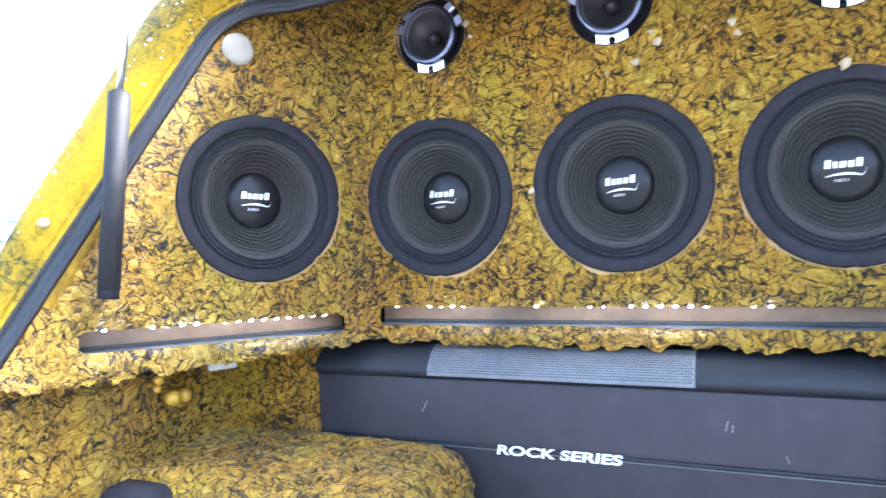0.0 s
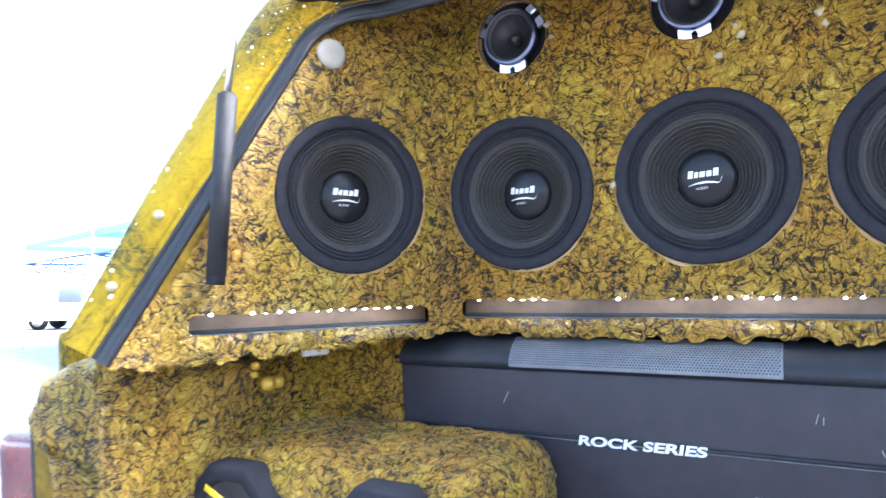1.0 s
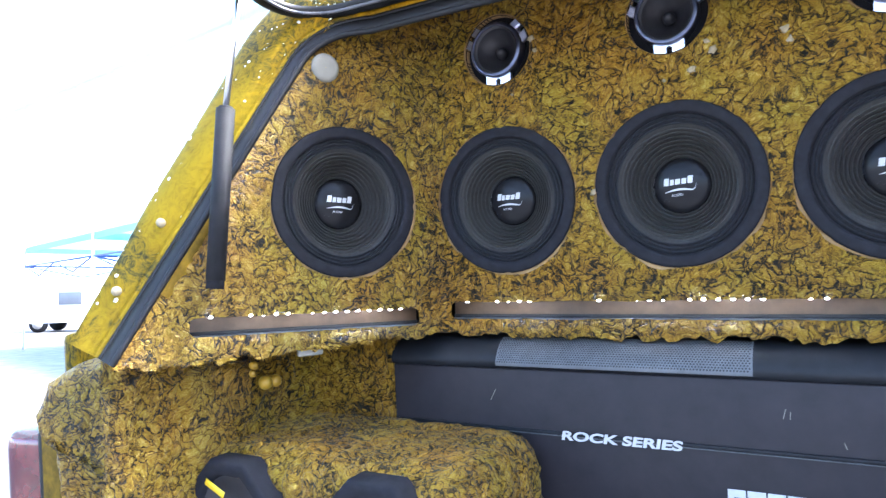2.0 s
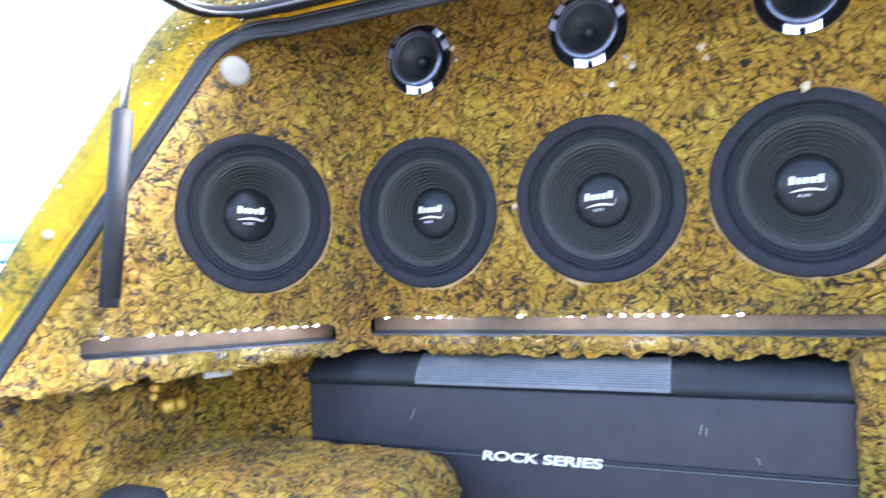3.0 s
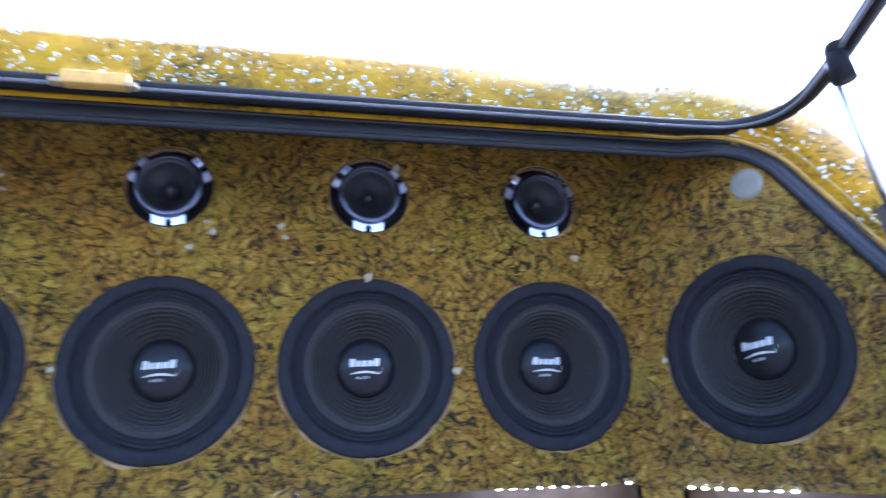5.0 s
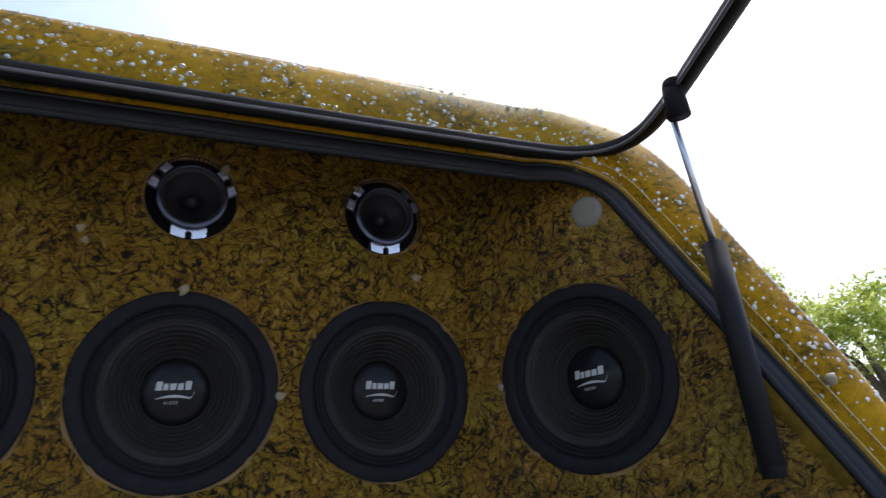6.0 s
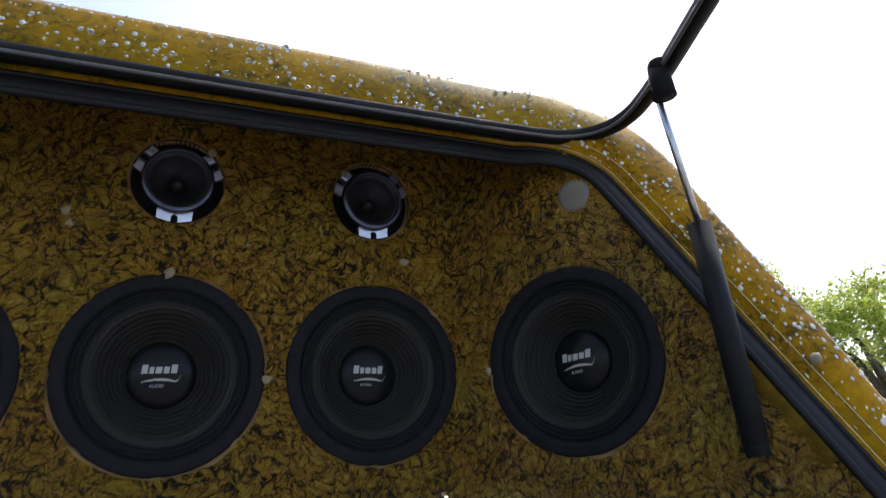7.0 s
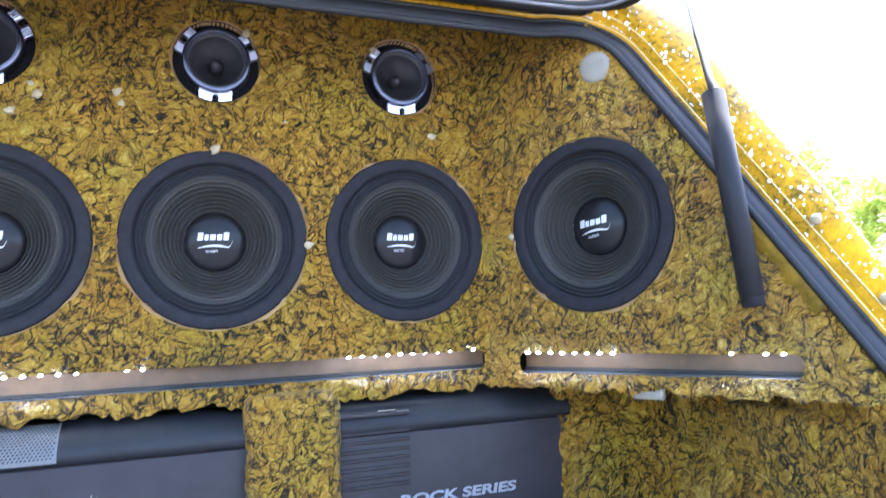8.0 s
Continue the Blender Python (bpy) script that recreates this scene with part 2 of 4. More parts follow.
def box(size, centre=(0, 0, 0), bevel=0.0, seg=2, m=None, bm=None):
    bm = bm or bmesh.new()
    mat4 = (m or Matrix()) @ Matrix.Translation(centre) @ Matrix.Diagonal((*size, 1))
    got = bmesh.ops.create_cube(bm, size=1.0, matrix=mat4)
    if bevel:
        edges = list({e for v in got["verts"] for e in v.link_edges})
        bmesh.ops.bevel(bm, geom=edges, offset=bevel, segments=seg, profile=0.6, affect="EDGES")
    return bm


def rod(a, b, r, n=20, bm=None, r2=None):
    bm = bm or bmesh.new()
    a, b = Vector(a), Vector(b)
    turn = (b - a).to_track_quat("Z", "Y").to_matrix().to_4x4()
    bmesh.ops.create_cone(bm, cap_ends=True, segments=n, radius1=r, radius2=r if r2 is None else r2, depth=(b - a).length,
                          matrix=Matrix.Translation((a + b) / 2) @ turn)
    return bm


def tube(name, path, section, mat, closed=False, ups=None):
    """Sweep a closed section of (a, b) offsets along a path; a goes along ups[i], b along the other normal."""
    pts = []
    k = len(path)
    for i, p in enumerate(path):
        t = (Vector(path[(i + 1) % k if closed else min(i + 1, k - 1)]) - Vector(path[(i - 1) % k if closed else max(i - 1, 0)])).normalized()
        u = Vector(ups[i]).normalized()
        w = t.cross(u).normalized()
        pts.append([Vector(p) + u * a + w * b for a, b in section])
    return grid_mesh(name, pts, mat, closed_u=closed, closed_v=True)


def ring_section(r, n=12, sa=1.0, sb=1.0):
    return [(sa * r * math.cos(2 * math.pi * i / n), sb * r * math.sin(2 * math.pi * i / n)) for i in range(n)]


# smooth lattice noise on arrays
def lattice(seed, x, y, z):
    ix, iy, iz = (np.floor(q).astype(np.int64) for q in (x, y, z))
    fx, fy, fz = x - ix, y - iy, z - iz
    fx, fy, fz = (q * q * q * (q * (q * 6 - 15) + 10) for q in (fx, fy, fz))

    def h(a, b, c):
        v = (a * 374761393 + b * 668265263 + c * 2147483647 + seed * 1274126177) & 0xFFFFFFFF
        v = ((v ^ (v >> 13)) * 1274126177) & 0xFFFFFFFF
        v = ((v ^ (v >> 16)) * 2246822519) & 0xFFFFFFFF
        return ((v ^ (v >> 15)) & 0xFFFFFF) / float(0xFFFFFF)

    out = 0
    for dx in (0, 1):
        for dy in (0, 1):
            for dz in (0, 1):
                out = out + h(ix + dx, iy + dy, iz + dz) * (fx if dx else 1 - fx) * (fy if dy else 1 - fy) * (fz if dz else 1 - fz)
    return out


def wrinkles(p, seed=3):
    """Height 0..1 of a crumpled skin at the points p (n x 3)."""
    x, y, z = p[:, 0], p[:, 1], p[:, 2]
    wx = lattice(seed, x * 22, y * 22, z * 22) - 0.5
    wz = lattice(seed + 1, x * 22, y * 22, z * 22) - 0.5
    hgt = 0.0
    for k, (f, a) in enumerate(((30, 0.45), (62, 0.32), (120, 0.23))):
        g = lattice(seed + 5 + k, (x + wx * 0.05) * f, y * f, (z + wz * 0.05) * f)
        hgt = hgt + a * np.clip(np.abs(g - 0.5) * 5.0, 0, 1) ** 0.7
    return hgt


def crumple_mesh(me, depth, seed=3):
    """Push a mesh out along its normals by the wrinkles."""
    n = len(me.vertices)
    co, no = np.empty(n * 3), np.empty(n * 3)
    me.vertices.foreach_get("co", co)
    me.vertex_normals.foreach_get("vector", no)
    co, no = co.reshape(-1, 3), no.reshape(-1, 3)
    me.vertices.foreach_set("co", (co + no * ((wrinkles(co, seed) - 0.3) * depth)[:, None]).ravel())
    me.update()
    return me


# ---------------------------------------------------------------- plan of the speaker wall
WALL_Y, CORNER, WING = 0.780, 0.462, radians(59)
CW, SW = math.cos(WING), math.sin(WING)
Z_WOOF = 1.400
WOOFERS = [(-0.3600, 0), (-0.1189, 0), (0.1181, 0), (0.3540, 0)]
S_WING = 0.155
Z_TWEET = 1.617
TWEETERS = (-0.360, -0.122, 0.120, 0.351)
SLOT_LO, SLOT_HI = 1.2275, 1.2525
WSLOT_LO, WSLOT_HI = 1.2235, 1.2475
TILT = 0.040                                  # rise of the far slot on the negative wing


def fold(u):
    """Plan position and the outward (viewer's) normal at u metres along the folded wall."""
    s = abs(u) - CORNER
    sd = 1 if u > 0 else -1
    if s <= 0:
        return u, WALL_Y, 0.0, -1.0
    return sd * (CORNER + s * CW), WALL_Y - s * SW, -sd * SW, -CW


def on_wing(side, s, z, out=0.0):
    x, y, nx, ny = fold(side * (CORNER + s))
    return Vector((x + nx * out, y + ny * out, z))


def facing(u, z, out=0.0, spin=0.0):
    """Pose of something mounted on the wall: local z towards the viewer, local y up."""
    x, y, nx, ny = fold(u)
    rz = 0 if abs(u) <= CORNER else (-59 if u > 0 else 59)
    return pose(x + nx * out, y + ny * out, z, 90, 0, rz) @ pose(0, 0, 0, 0, 0, spin)


def seal_s(z):
    """How far along a wing the door seal crosses it at height z."""
    return 0.174 + (1.64 - z) * 0.650


# ---------------------------------------------------------------- folded baffle
def build_baffle():
    step = 0.0032
    us = np.arange(-CORNER - 0.47, CORNER + 0.47 + step / 2, step)
    vs = np.arange(1.204, 1.722, step)
    U, V = np.meshgrid(us, vs, indexing="ij")

    def sdf(u, v):
        d = np.full(u.shape, 9.0)
        wob = (lattice(11, u * 26, v * 26, v * 0) - 0.5) * 0.0055 + (lattice(12, u * 75, v * 75, v * 0) - 0.5) * 0.0030
        for cu in [w[0] for w in WOOFERS] + [CORNER + S_WING, -CORNER - S_WING]:
            zc = Z_WOOF - 0.0015 + (0.0055 if cu < -CORNER else 0.003 if cu > CORNER else 0.0)
            d = np.minimum(d, np.hypot(u - cu, v - zc) - 0.1074 - wob)
        for cu in TWEETERS:
            d = np.minimum(d, np.hypot(u - cu, v - Z_TWEET) - 0.0520 - wob * 0.5)
        for a, b, lo, hi in ((-0.455, 0.455, SLOT_LO, SLOT_HI), (CORNER + 0.05, CORNER + 0.378, WSLOT_LO, WSLOT_HI), (-CORNER - 0.372, -CORNER - 0.05, WSLOT_LO, WSLOT_HI)):
            qx = np.abs(u - (a + b) / 2) - (b - a) / 2 + 0.008
            vv = v - TILT * np.maximum(0, -u - CORNER - 0.05)
            qy = np.abs(vv - (lo + hi) / 2) - (hi - lo) / 2 + 0.008
            d = np.minimum(d, np.hypot(np.maximum(qx, 0), np.maximum(qy, 0)) + np.minimum(np.maximum(qx, qy), 0) - 0.008 - wob * 0.35)
        # outer edge along the door seal
        d = np.minimum(d, (CORNER + 0.174 + (1.64 - v) * 0.650 + 0.005 - np.abs(u)) * 0.84)
        return d

    D = sdf(U, V)
    e = 1e-4
    GX, GY = (sdf(U + e, V) - D) / e, (sdf(U, V + e) - D) / e
    inside = D < 0
    g2 = np.maximum(GX ** 2 + GY ** 2, 0.25)
    U2 = np.where(inside & (D > -2.2 * step), U - D * GX / g2, U)
    V2 = np.where(inside & (D > -2.2 * step), V - D * GY / g2, V)
    # ragged bottom edge
    rag = (lattice(5, U * 60, U * 0 + 3, U * 0) + 0.6 * lattice(6, U * 150, U * 0, U * 0 + 2) - 0.8) * 0.009
    V2 = np.where(V < 1.2125, V2 + rag * np.clip((1.2125 - V) / 0.0085, 0, 1), V2)
    nu, nv = U.shape
    keep = np.zeros((nu - 1, nv - 1), bool)
    for a in (0, 1):
        for b in (0, 1):
            keep |= ~inside[a:nu - 1 + a, b:nv - 1 + b]
    bad = np.zeros_like(keep)
    for a in (0, 1):
        for b in (0, 1):
            bad |= (D <= -2.2 * step)[a:nu - 1 + a, b:nv - 1 + b]
    keep &= ~bad
    S = np.abs(U2) - CORNER
    sd = np.sign(U2)
    X = np.where(S > 0, sd * (CORNER + S * CW), U2)
    Y = np.where(S > 0, WALL_Y - S * SW, WALL_Y)
    round_ = 1 / (1 + np.exp(-S / 0.006))
    NX, NY = -sd * SW * round_, -(1 - round_) - CW * round_
    P = np.stack([X, Y, V2], -1).reshape(-1, 3)
    hgt = wrinkles(P, 3).reshape(nu, nv)
    big = lattice(21, X * 9, Y * 9, V2 * 9) - 0.5
    lift = (hgt - 0.25) * 0.0062 * np.clip(D / 0.012, 0.15, 1) + big * 0.004 * np.clip(D / 0.03, 0, 1)
    P = np.stack([X + NX * lift, Y + NY * lift, V2], -1).reshape(-1, 3)
    idx = np.arange(nu * nv).reshape(nu, nv)
    q = np.stack([idx[:-1, :-1], idx[1:, :-1], idx[1:, 1:], idx[:-1, 1:]], -1)[keep]
    used = np.unique(q)
    remap = np.full(nu * nv, -1)
    remap[used] = np.arange(len(used))
    me = bpy.data.meshes.new("skin")
    me.from_pydata(P[used].tolist(), [], remap[q].tolist())
    me.materials.append(M_CRUMPLE)
    me.polygons.foreach_set("use_smooth", [True] * len(me.polygons))
    return me


baffle = thing("speaker_baffle", pose(0, 0, 0), "folded speaker wall with a crumpled gold and black varnished skin", "speaker panel")
add("skin", build_baffle(), baffle)


def tan_ring(r0, r1):
    return lathe("plywood_edge", [(r0, -0.020), (r0, -0.003), (r1, -0.003), (r1, -0.020)], M_WOOD, 64, close=True)


def woof_z(u):
    """The pair on the wings sits a few millimetres higher."""
    return Z_WOOF + (0.0055 if u < -CORNER else 0.003 if u > CORNER else 0.0)


WOOFER_U = [-CORNER - S_WING] + [w[0] for w in WOOFERS] + [CORNER + S_WING]
me_ring_w, me_ring_t = tan_ring(0.1062, 0.118), tan_ring(0.0502, 0.060)
for u in WOOFER_U:
    add("plywood_edge", me_ring_w, baffle, "bare tan plywood round the cut-out", facing(u, woof_z(u)))
for u in TWEETERS:
    add("plywood_edge", me_ring_t, baffle, "bare tan plywood round the cut-out", facing(u, Z_TWEET))


# ---------------------------------------------------------------- woofers
def word_blocks(widths, height, gap, slant, tall=(), notch=True):
    """A row of plain upright blocks in place of a trade name."""
    bm = bmesh.new()
    x = 0.0
    for i, w in enumerate(widths):
        if w < 0:
            x -= w
            continue
        hh = height * (1.35 if i in tall else 1.0)
        t = 0.0006
        segs = [(0, 0.0, w, hh)]
        if notch:
            segs = [(0, 0.0, w * 0.34, hh), (w * 0.34, 0.0, w, hh * 0.36), (w * 0.34, hh * 0.58, w, hh * 1.0)] if i % 2 == 0 else [(0, 0, w * 0.36, hh), (w * 0.62, 0, w, hh), (w * 0.36, hh * 0.66, w * 0.62, hh)]
        for x0, y0, x1, y1 in segs:
            pts = [(x + x0 + y0 * slant, y0), (x + x1 + y0 * slant, y0), (x + x1 + y1 * slant, y1), (x + x0 + y1 * slant, y1)]
            lo = [bm.verts.new((a, b, 0)) for a, b in pts]
            hi = [bm.verts.new((a, b, t)) for a, b in pts]
            bm.faces.new(hi)
            for k in range(4):
                bm.faces.new((lo[k], lo[(k + 1) % 4], hi[(k + 1) % 4], hi[k]))
        x += w + gap
    return bm, x - gap


def written(text, size, mat, bold=0.0):
    cu = bpy.data.curves.new("lettering", "FONT")
    cu.body, cu.size, cu.extrude, cu.align_x = text, size, 0.0002, "CENTER"
    cu.offset = bold
    ob = bpy.data.objects.new("lettering", cu)
    scene.collection.objects.link(ob)
    bpy.context.view_layer.update()
    me = bpy.data.meshes.new_from_object(ob.evaluated_get(bpy.context.evaluated_depsgraph_get()))
    bpy.data.objects.remove(ob)
    me.materials.clear()
    me.materials.append(mat)
    return me


CAP_Z = -0.0345                              # foot of the dust cap behind the wall


def build_woofer(u):
    w = thing("woofer", facing(u, Z_WOOF), "black loudspeaker with a ridged paper cone and white printed dust cap", "loudspeaker", "woofers in the gold wall")
    # flat rim, slightly uneven, with bolt recesses
    bm = bmesh.new()
    n = 96
    prof = [(0.0900, -0.0020), (0.0912, 0.0012), (0.0930, 0.0022), (0.1035, 0.0020), (0.1058, 0.0010), (0.1065, -0.0010), (0.1062, -0.0100)]
    rows = []
    for i in range(n):
        a = 2 * math.pi * i / n
        notch = 0.0016 if min((a * 8 / (2 * math.pi)) % 1, 1 - (a * 8 / (2 * math.pi)) % 1) < 0.035 else 0
        rows.append([bm.verts.new(((r - (notch if r > 0.104 else 0)) * math.cos(a), (r - (notch if r > 0.104 else 0)) * math.sin(a), h - (notch * 0.8 if r > 0.0935 else 0))) for r, h in prof])
    for i in range(n):
        for j in range(len(prof) - 1):
            bm.faces.new((rows[i][j], rows[(i + 1) % n][j], rows[(i + 1) % n][j + 1], rows[i][j + 1]))
    part("basket_rim", bm, M_FRAME, w)
    # rolled surround: three small waves
    sur = [(0.0760 + 0.0145 * t / 24, -0.0030 + 0.0016 * math.sin(t / 24 * 3 * 2 * math.pi) - 0.0006) for t in range(25)]
    add("surround", lathe("surround", sur, M_SURROUND, 80), w)
    # cone with ridges
    cone = []
    for t in range(91):
        r = 0.0765 - (0.0765 - 0.0345) * t / 90
        depth = -0.0035 - 0.032 * (t / 90) ** 1.1
        if 0.038 < r < 0.074:
            depth += (0.0027 if r < 0.062 else 0.0027 * (0.075 - r) / 0.013) * math.cos((r - 0.038) / 0.0046 * 2 * math.pi)
        cone.append((r, depth))
    add("cone", lathe("cone", cone, M_CONE, 80), w)
    cap_prof = [(0.0363, CAP_Z - 0.003), (0.0368, CAP_Z)] + [(0.0368 * math.cos(a), CAP_Z + 0.0130 * math.sin(a)) for a in [math.pi / 2 * k / 14 for k in range(1, 15)]]
    cap = add("dust_cap", lathe("dust_cap", cap_prof, M_CAP, 56), w, "glossy black dome")

    def dome(bm_):
        for v in bm_.verts:
            rr = min(0.036, math.hypot(v.co.x, v.co.y)) / 0.0368
            v.co.z += CAP_Z + 0.0130 * math.sqrt(max(0, 1 - rr * rr)) + 0.0003
        return bm_

    bm, length = word_blocks([0.0062, 0.0046, 0.0064, 0.0058, 0.0062], 0.0070, 0.0017, 0.14, tall=(0, 4), notch=False)
    bmesh.ops.translate(bm, verts=bm.verts, vec=(-length / 2 - 0.003, 0.0010, 0))
    part("logo", dome(bm), M_PRINT, cap, "plain white printed mark", smooth=False)
    # curved stroke under the mark
    bm = bmesh.new()
    prev = None
    for k in range(25):
        t = k / 24
        x = -0.0205 + 0.044 * t - 0.004 * max(0, t - 0.85) / 0.15
        y = -0.0080 + 0.0030 * math.sin(t * math.pi) - 0.0030 * t ** 2 + (0.0105 * max(0, t - 0.80) / 0.20)
        th = 0.0004 + 0.0010 * math.sin(min(1, t * 1.1) * math.pi) ** 1.2
        cur = (bm.verts.new((x, y - th, 0.0003)), bm.verts.new((x, y + th, 0.0003)))
        if prev:
            bm.faces.new((prev[0], cur[0], cur[1], prev[1]))
        prev = cur
    part("stroke", dome(bm), M_PRINT, cap, "white curved stroke", smooth=False)
    me = written("AUDIO", 0.0046, M_PRINT)
    for v in me.vertices:
        v.co.x -= 0.005
        v.co.y -= 0.0140
        rr = min(0.036, math.hypot(v.co.x, v.co.y)) / 0.0368
        v.co.z += CAP_Z + 0.0130 * math.sqrt(max(0, 1 - rr * rr)) + 0.0004
    add("lettering", me, cap, "small white lettering")
    return w


woofer = build_woofer(WOOFER_U[1])
for u, spin in zip(WOOFER_U, (-4, 0, 3, 1, -1, 7)):
    if u == WOOFER_U[1]:
        continue
    copy_thing(woofer, facing(u, woof_z(u), 0, spin))


# ---------------------------------------------------------------- tweeters
def build_tweeter(u):
    t = thing("tweeter", facing(u, Z_TWEET), "small horn tweeter with a chrome ring and three mounting tabs", "tweeter", "tweeters above the woofers")
    add("cup", lathe("cup", [(0.0463, 0.0), (0.0463, -0.012), (0.030, -0.014)], M_FRAME, 56), t, "black recessed cup")
    add("ring", lathe("ring", [(0.0315, -0.002), (0.0318, 0.0045), (0.0330, 0.0060), (0.0350, 0.0055), (0.0362, 0.0035), (0.0366, -0.006), (0.0366, -0.012)], M_RING, 64), t, "dark polished ring")
    add("ring_edge", lathe("ring_edge", [(0.0314, 0.0040), (0.0318, 0.0062), (0.0325, 0.0066), (0.0330, 0.0060)], M_RING, 64), t, "thin polished edge")
    horn = [(0.0316, 0.0035), (0.0300, 0.0010), (0.0292, 0.0020), (0.0280, -0.001)] + [(0.028 - 0.0225 * k / 10, -0.001 - 0.026 * (k / 10) ** 0.8) for k in range(1, 11)]
    add("horn", lathe("horn", horn, M_HORN, 56), t, "black plastic horn")
    add("bullet", lathe("bullet", [(0.0078 * math.cos(a), -0.022 + 0.014 * math.sin(a)) for a in [math.pi / 2 * k / 10 for k in range(11)]], M_HORN, 32), t, "rounded black plug")
    for ang, ribs in ((-90, False), (32, True), (148, True)):
        m = pose(0, 0, 0, 0, 0, ang)
        bm = bmesh.new()
        # plate with a slot open to the outside
        wd = 0.0150 if ribs else 0.0175
        outline = [(0.0280, -wd), (0.0425, -wd), (0.0448, -wd * 0.5), (0.0455, -0.0034), (0.0392, -0.0034), (0.0370, 0.0), (0.0392, 0.0034), (0.0455, 0.0034), (0.0448, wd * 0.5), (0.0425, wd), (0.0280, wd)]
        lo = [bm.verts.new((a, b, -0.009)) for a, b in outline]
        hi = [bm.verts.new((a, b, -0.0015)) for a, b in outline]
        bm.faces.new(hi)
        for k in range(len(outline)):
            bm.faces.new((lo[k], lo[(k + 1) % len(outline)], hi[(k + 1) % len(outline)], hi[k]))
        tab = part("tab", bm, M_CHROME, t, "chrome mounting tab", smooth=False, m=m)
        part("screw", rod((0.0425, 0, -0.010), (0.0425, 0, -0.004), 0.0021, 10), M_FRAME, tab)
        if ribs:
            for off in (-0.0140, -0.0115, -0.0090, -0.0065, 0.0065, 0.0090, 0.0115, 0.0140):
                part("rib", box((0.0085, 0.0011, 0.0050), (0.0395, off, -0.0015)), M_CHROME, tab, smooth=False)
    return t


tweeter = build_tweeter(TWEETERS[0])
tweeter.scale = (1.085, 1.085, 1.085)
for k, u in enumerate(TWEETERS[1:]):
    copy_thing(tweeter, facing(u, Z_TWEET, 0, (2, -2, 3)[k]))


# ---------------------------------------------------------------- light slots with LED strips
def build_slot(name, u0, u1, lo, hi, lit, step=0.0167):
    """A recessed channel behind a slot, with an LED strip under its upper edge."""
    um = (u0 + u1) / 2
    spin = -math.degrees(math.atan(TILT)) if um < -CORNER else 0.0
    rise = TILT * (u1 - u0) / 2 if um < -CORNER else 0.0
    ch = thing(name, facing(um, lo + rise, 0, spin), "recessed brown light channel with a grey metal sill", "light channel", "light slots")
    L, h = (u1 - u0) + 0.03, hi - lo
    part("back_board", box((L, h + 0.02, 0.004), (0, h / 2, -0.040), 0.0008), M_BROWN, ch, "brown painted board")
    part("sill", box((L, 0.004, 0.040), (0, -0.0035, -0.0215), 0.0008), M_TRIM, ch, "grey metal sill")
    part("sill_lip", box((L, 0.005, 0.003), (0, 0.001, -0.0355), 0.0006), M_DARK, ch)
    part("top_board", box((L, 0.004, 0.034), (0, h + 0.006, -0.0225), 0.0008), M_DARK, ch)
    strip = thing("led_strip", facing(um, hi + rise + 0.0005, -0.004, spin), "cold white LED strip along the upper edge of the slot", "led strip", "led strips")
    part("tape", box((L - 0.03, 0.0012, 0.008), (0, 0.0022, 0), 0.0003), M_PLUG, strip, "white flexible tape")
    n = int((u1 - u0 - 0.008) / step)
    me_on = mesh_of("led", box((0.0042, 0.0027, 0.0046), (0, -0.0005, 0.0012), 0.0009), M_LED)
    me_off = mesh_of("led", box((0.0050, 0.0018, 0.0040), (0, 0, 0), 0.0006), M_LEDOFF)
    for i in range(n):
        x = u0 + 0.010 + i * step
        on = any(a <= x <= b for a, b in lit) and (i * 7919 % 11) not in (3,)
        add("led", me_on if on else me_off, strip, "glowing LED" if on else "unlit LED", pose(x - um, 0.0004 if on else 0.0012, 0.001))


build_slot("light_channel", -0.455, 0.455, SLOT_LO, SLOT_HI, [(-0.44, -0.42), (-0.39, -0.30), (-0.24, -0.22), (-0.20, -0.02), (0.02, 0.06), (0.27, 0.45)])
build_slot("light_channel", -CORNER - 0.372, -CORNER - 0.05, WSLOT_LO, WSLOT_HI, [(-0.815, -0.80), (-0.76, -0.50)])
build_slot("light_channel", CORNER + 0.05, CORNER + 0.378, WSLOT_LO, WSLOT_HI, [(0.52, 0.645), (0.768, 0.785), (0.800, 0.835)])


# ---------------------------------------------------------------- car body round the opening
OUT_R = Vector((0, -0.873, 0.487))          # out of the opening, towards the viewer


def opening_path():
    """The inner line of the door seal, from the lower left, over the top, to the lower right."""
    side = [on_wing(1, seal_s(z), z) for z in np.linspace(1.208, 1.590, 24)]
    a, c, b = Vector(side[-1]), Vector((0.5550, 0.6290, 1.6360)), Vector((0.490, 0.655, 1.632))
    arc = [a * (1 - t) ** 2 + c * 2 * t * (1 - t) + b * t * t for t in [k / 12 for k in range(1, 12)]]
    top = [Vector((x, 0.655, 1.632)) for x in np.linspace(0.490, -0.490, 40)]
    right = side + arc
    left = [Vector((-p.x, p.y, p.z)) for p in reversed(right)]
    return (right + top + left)[::-1]


OPEN = opening_path()
OUT_O = []
for i, p in enumerate(OPEN):
    t = (OPEN[min(i + 1, len(OPEN) - 1)] - OPEN[max(i - 1, 0)]).normalized()
    o = t.cross(OUT_R).normalized()
    if o.dot(p - Vector((0, 0.5, 1.35))) < 0:
        o = -o
    OUT_O.append(o)
for _ in range(6):
    OUT_O = [OUT_O[0]] + [(OUT_O[k - 1] + OUT_O[k] * 2 + OUT_O[k + 1]).normalized() for k in range(1, len(OUT_O) - 1)] + [OUT_O[-1]]


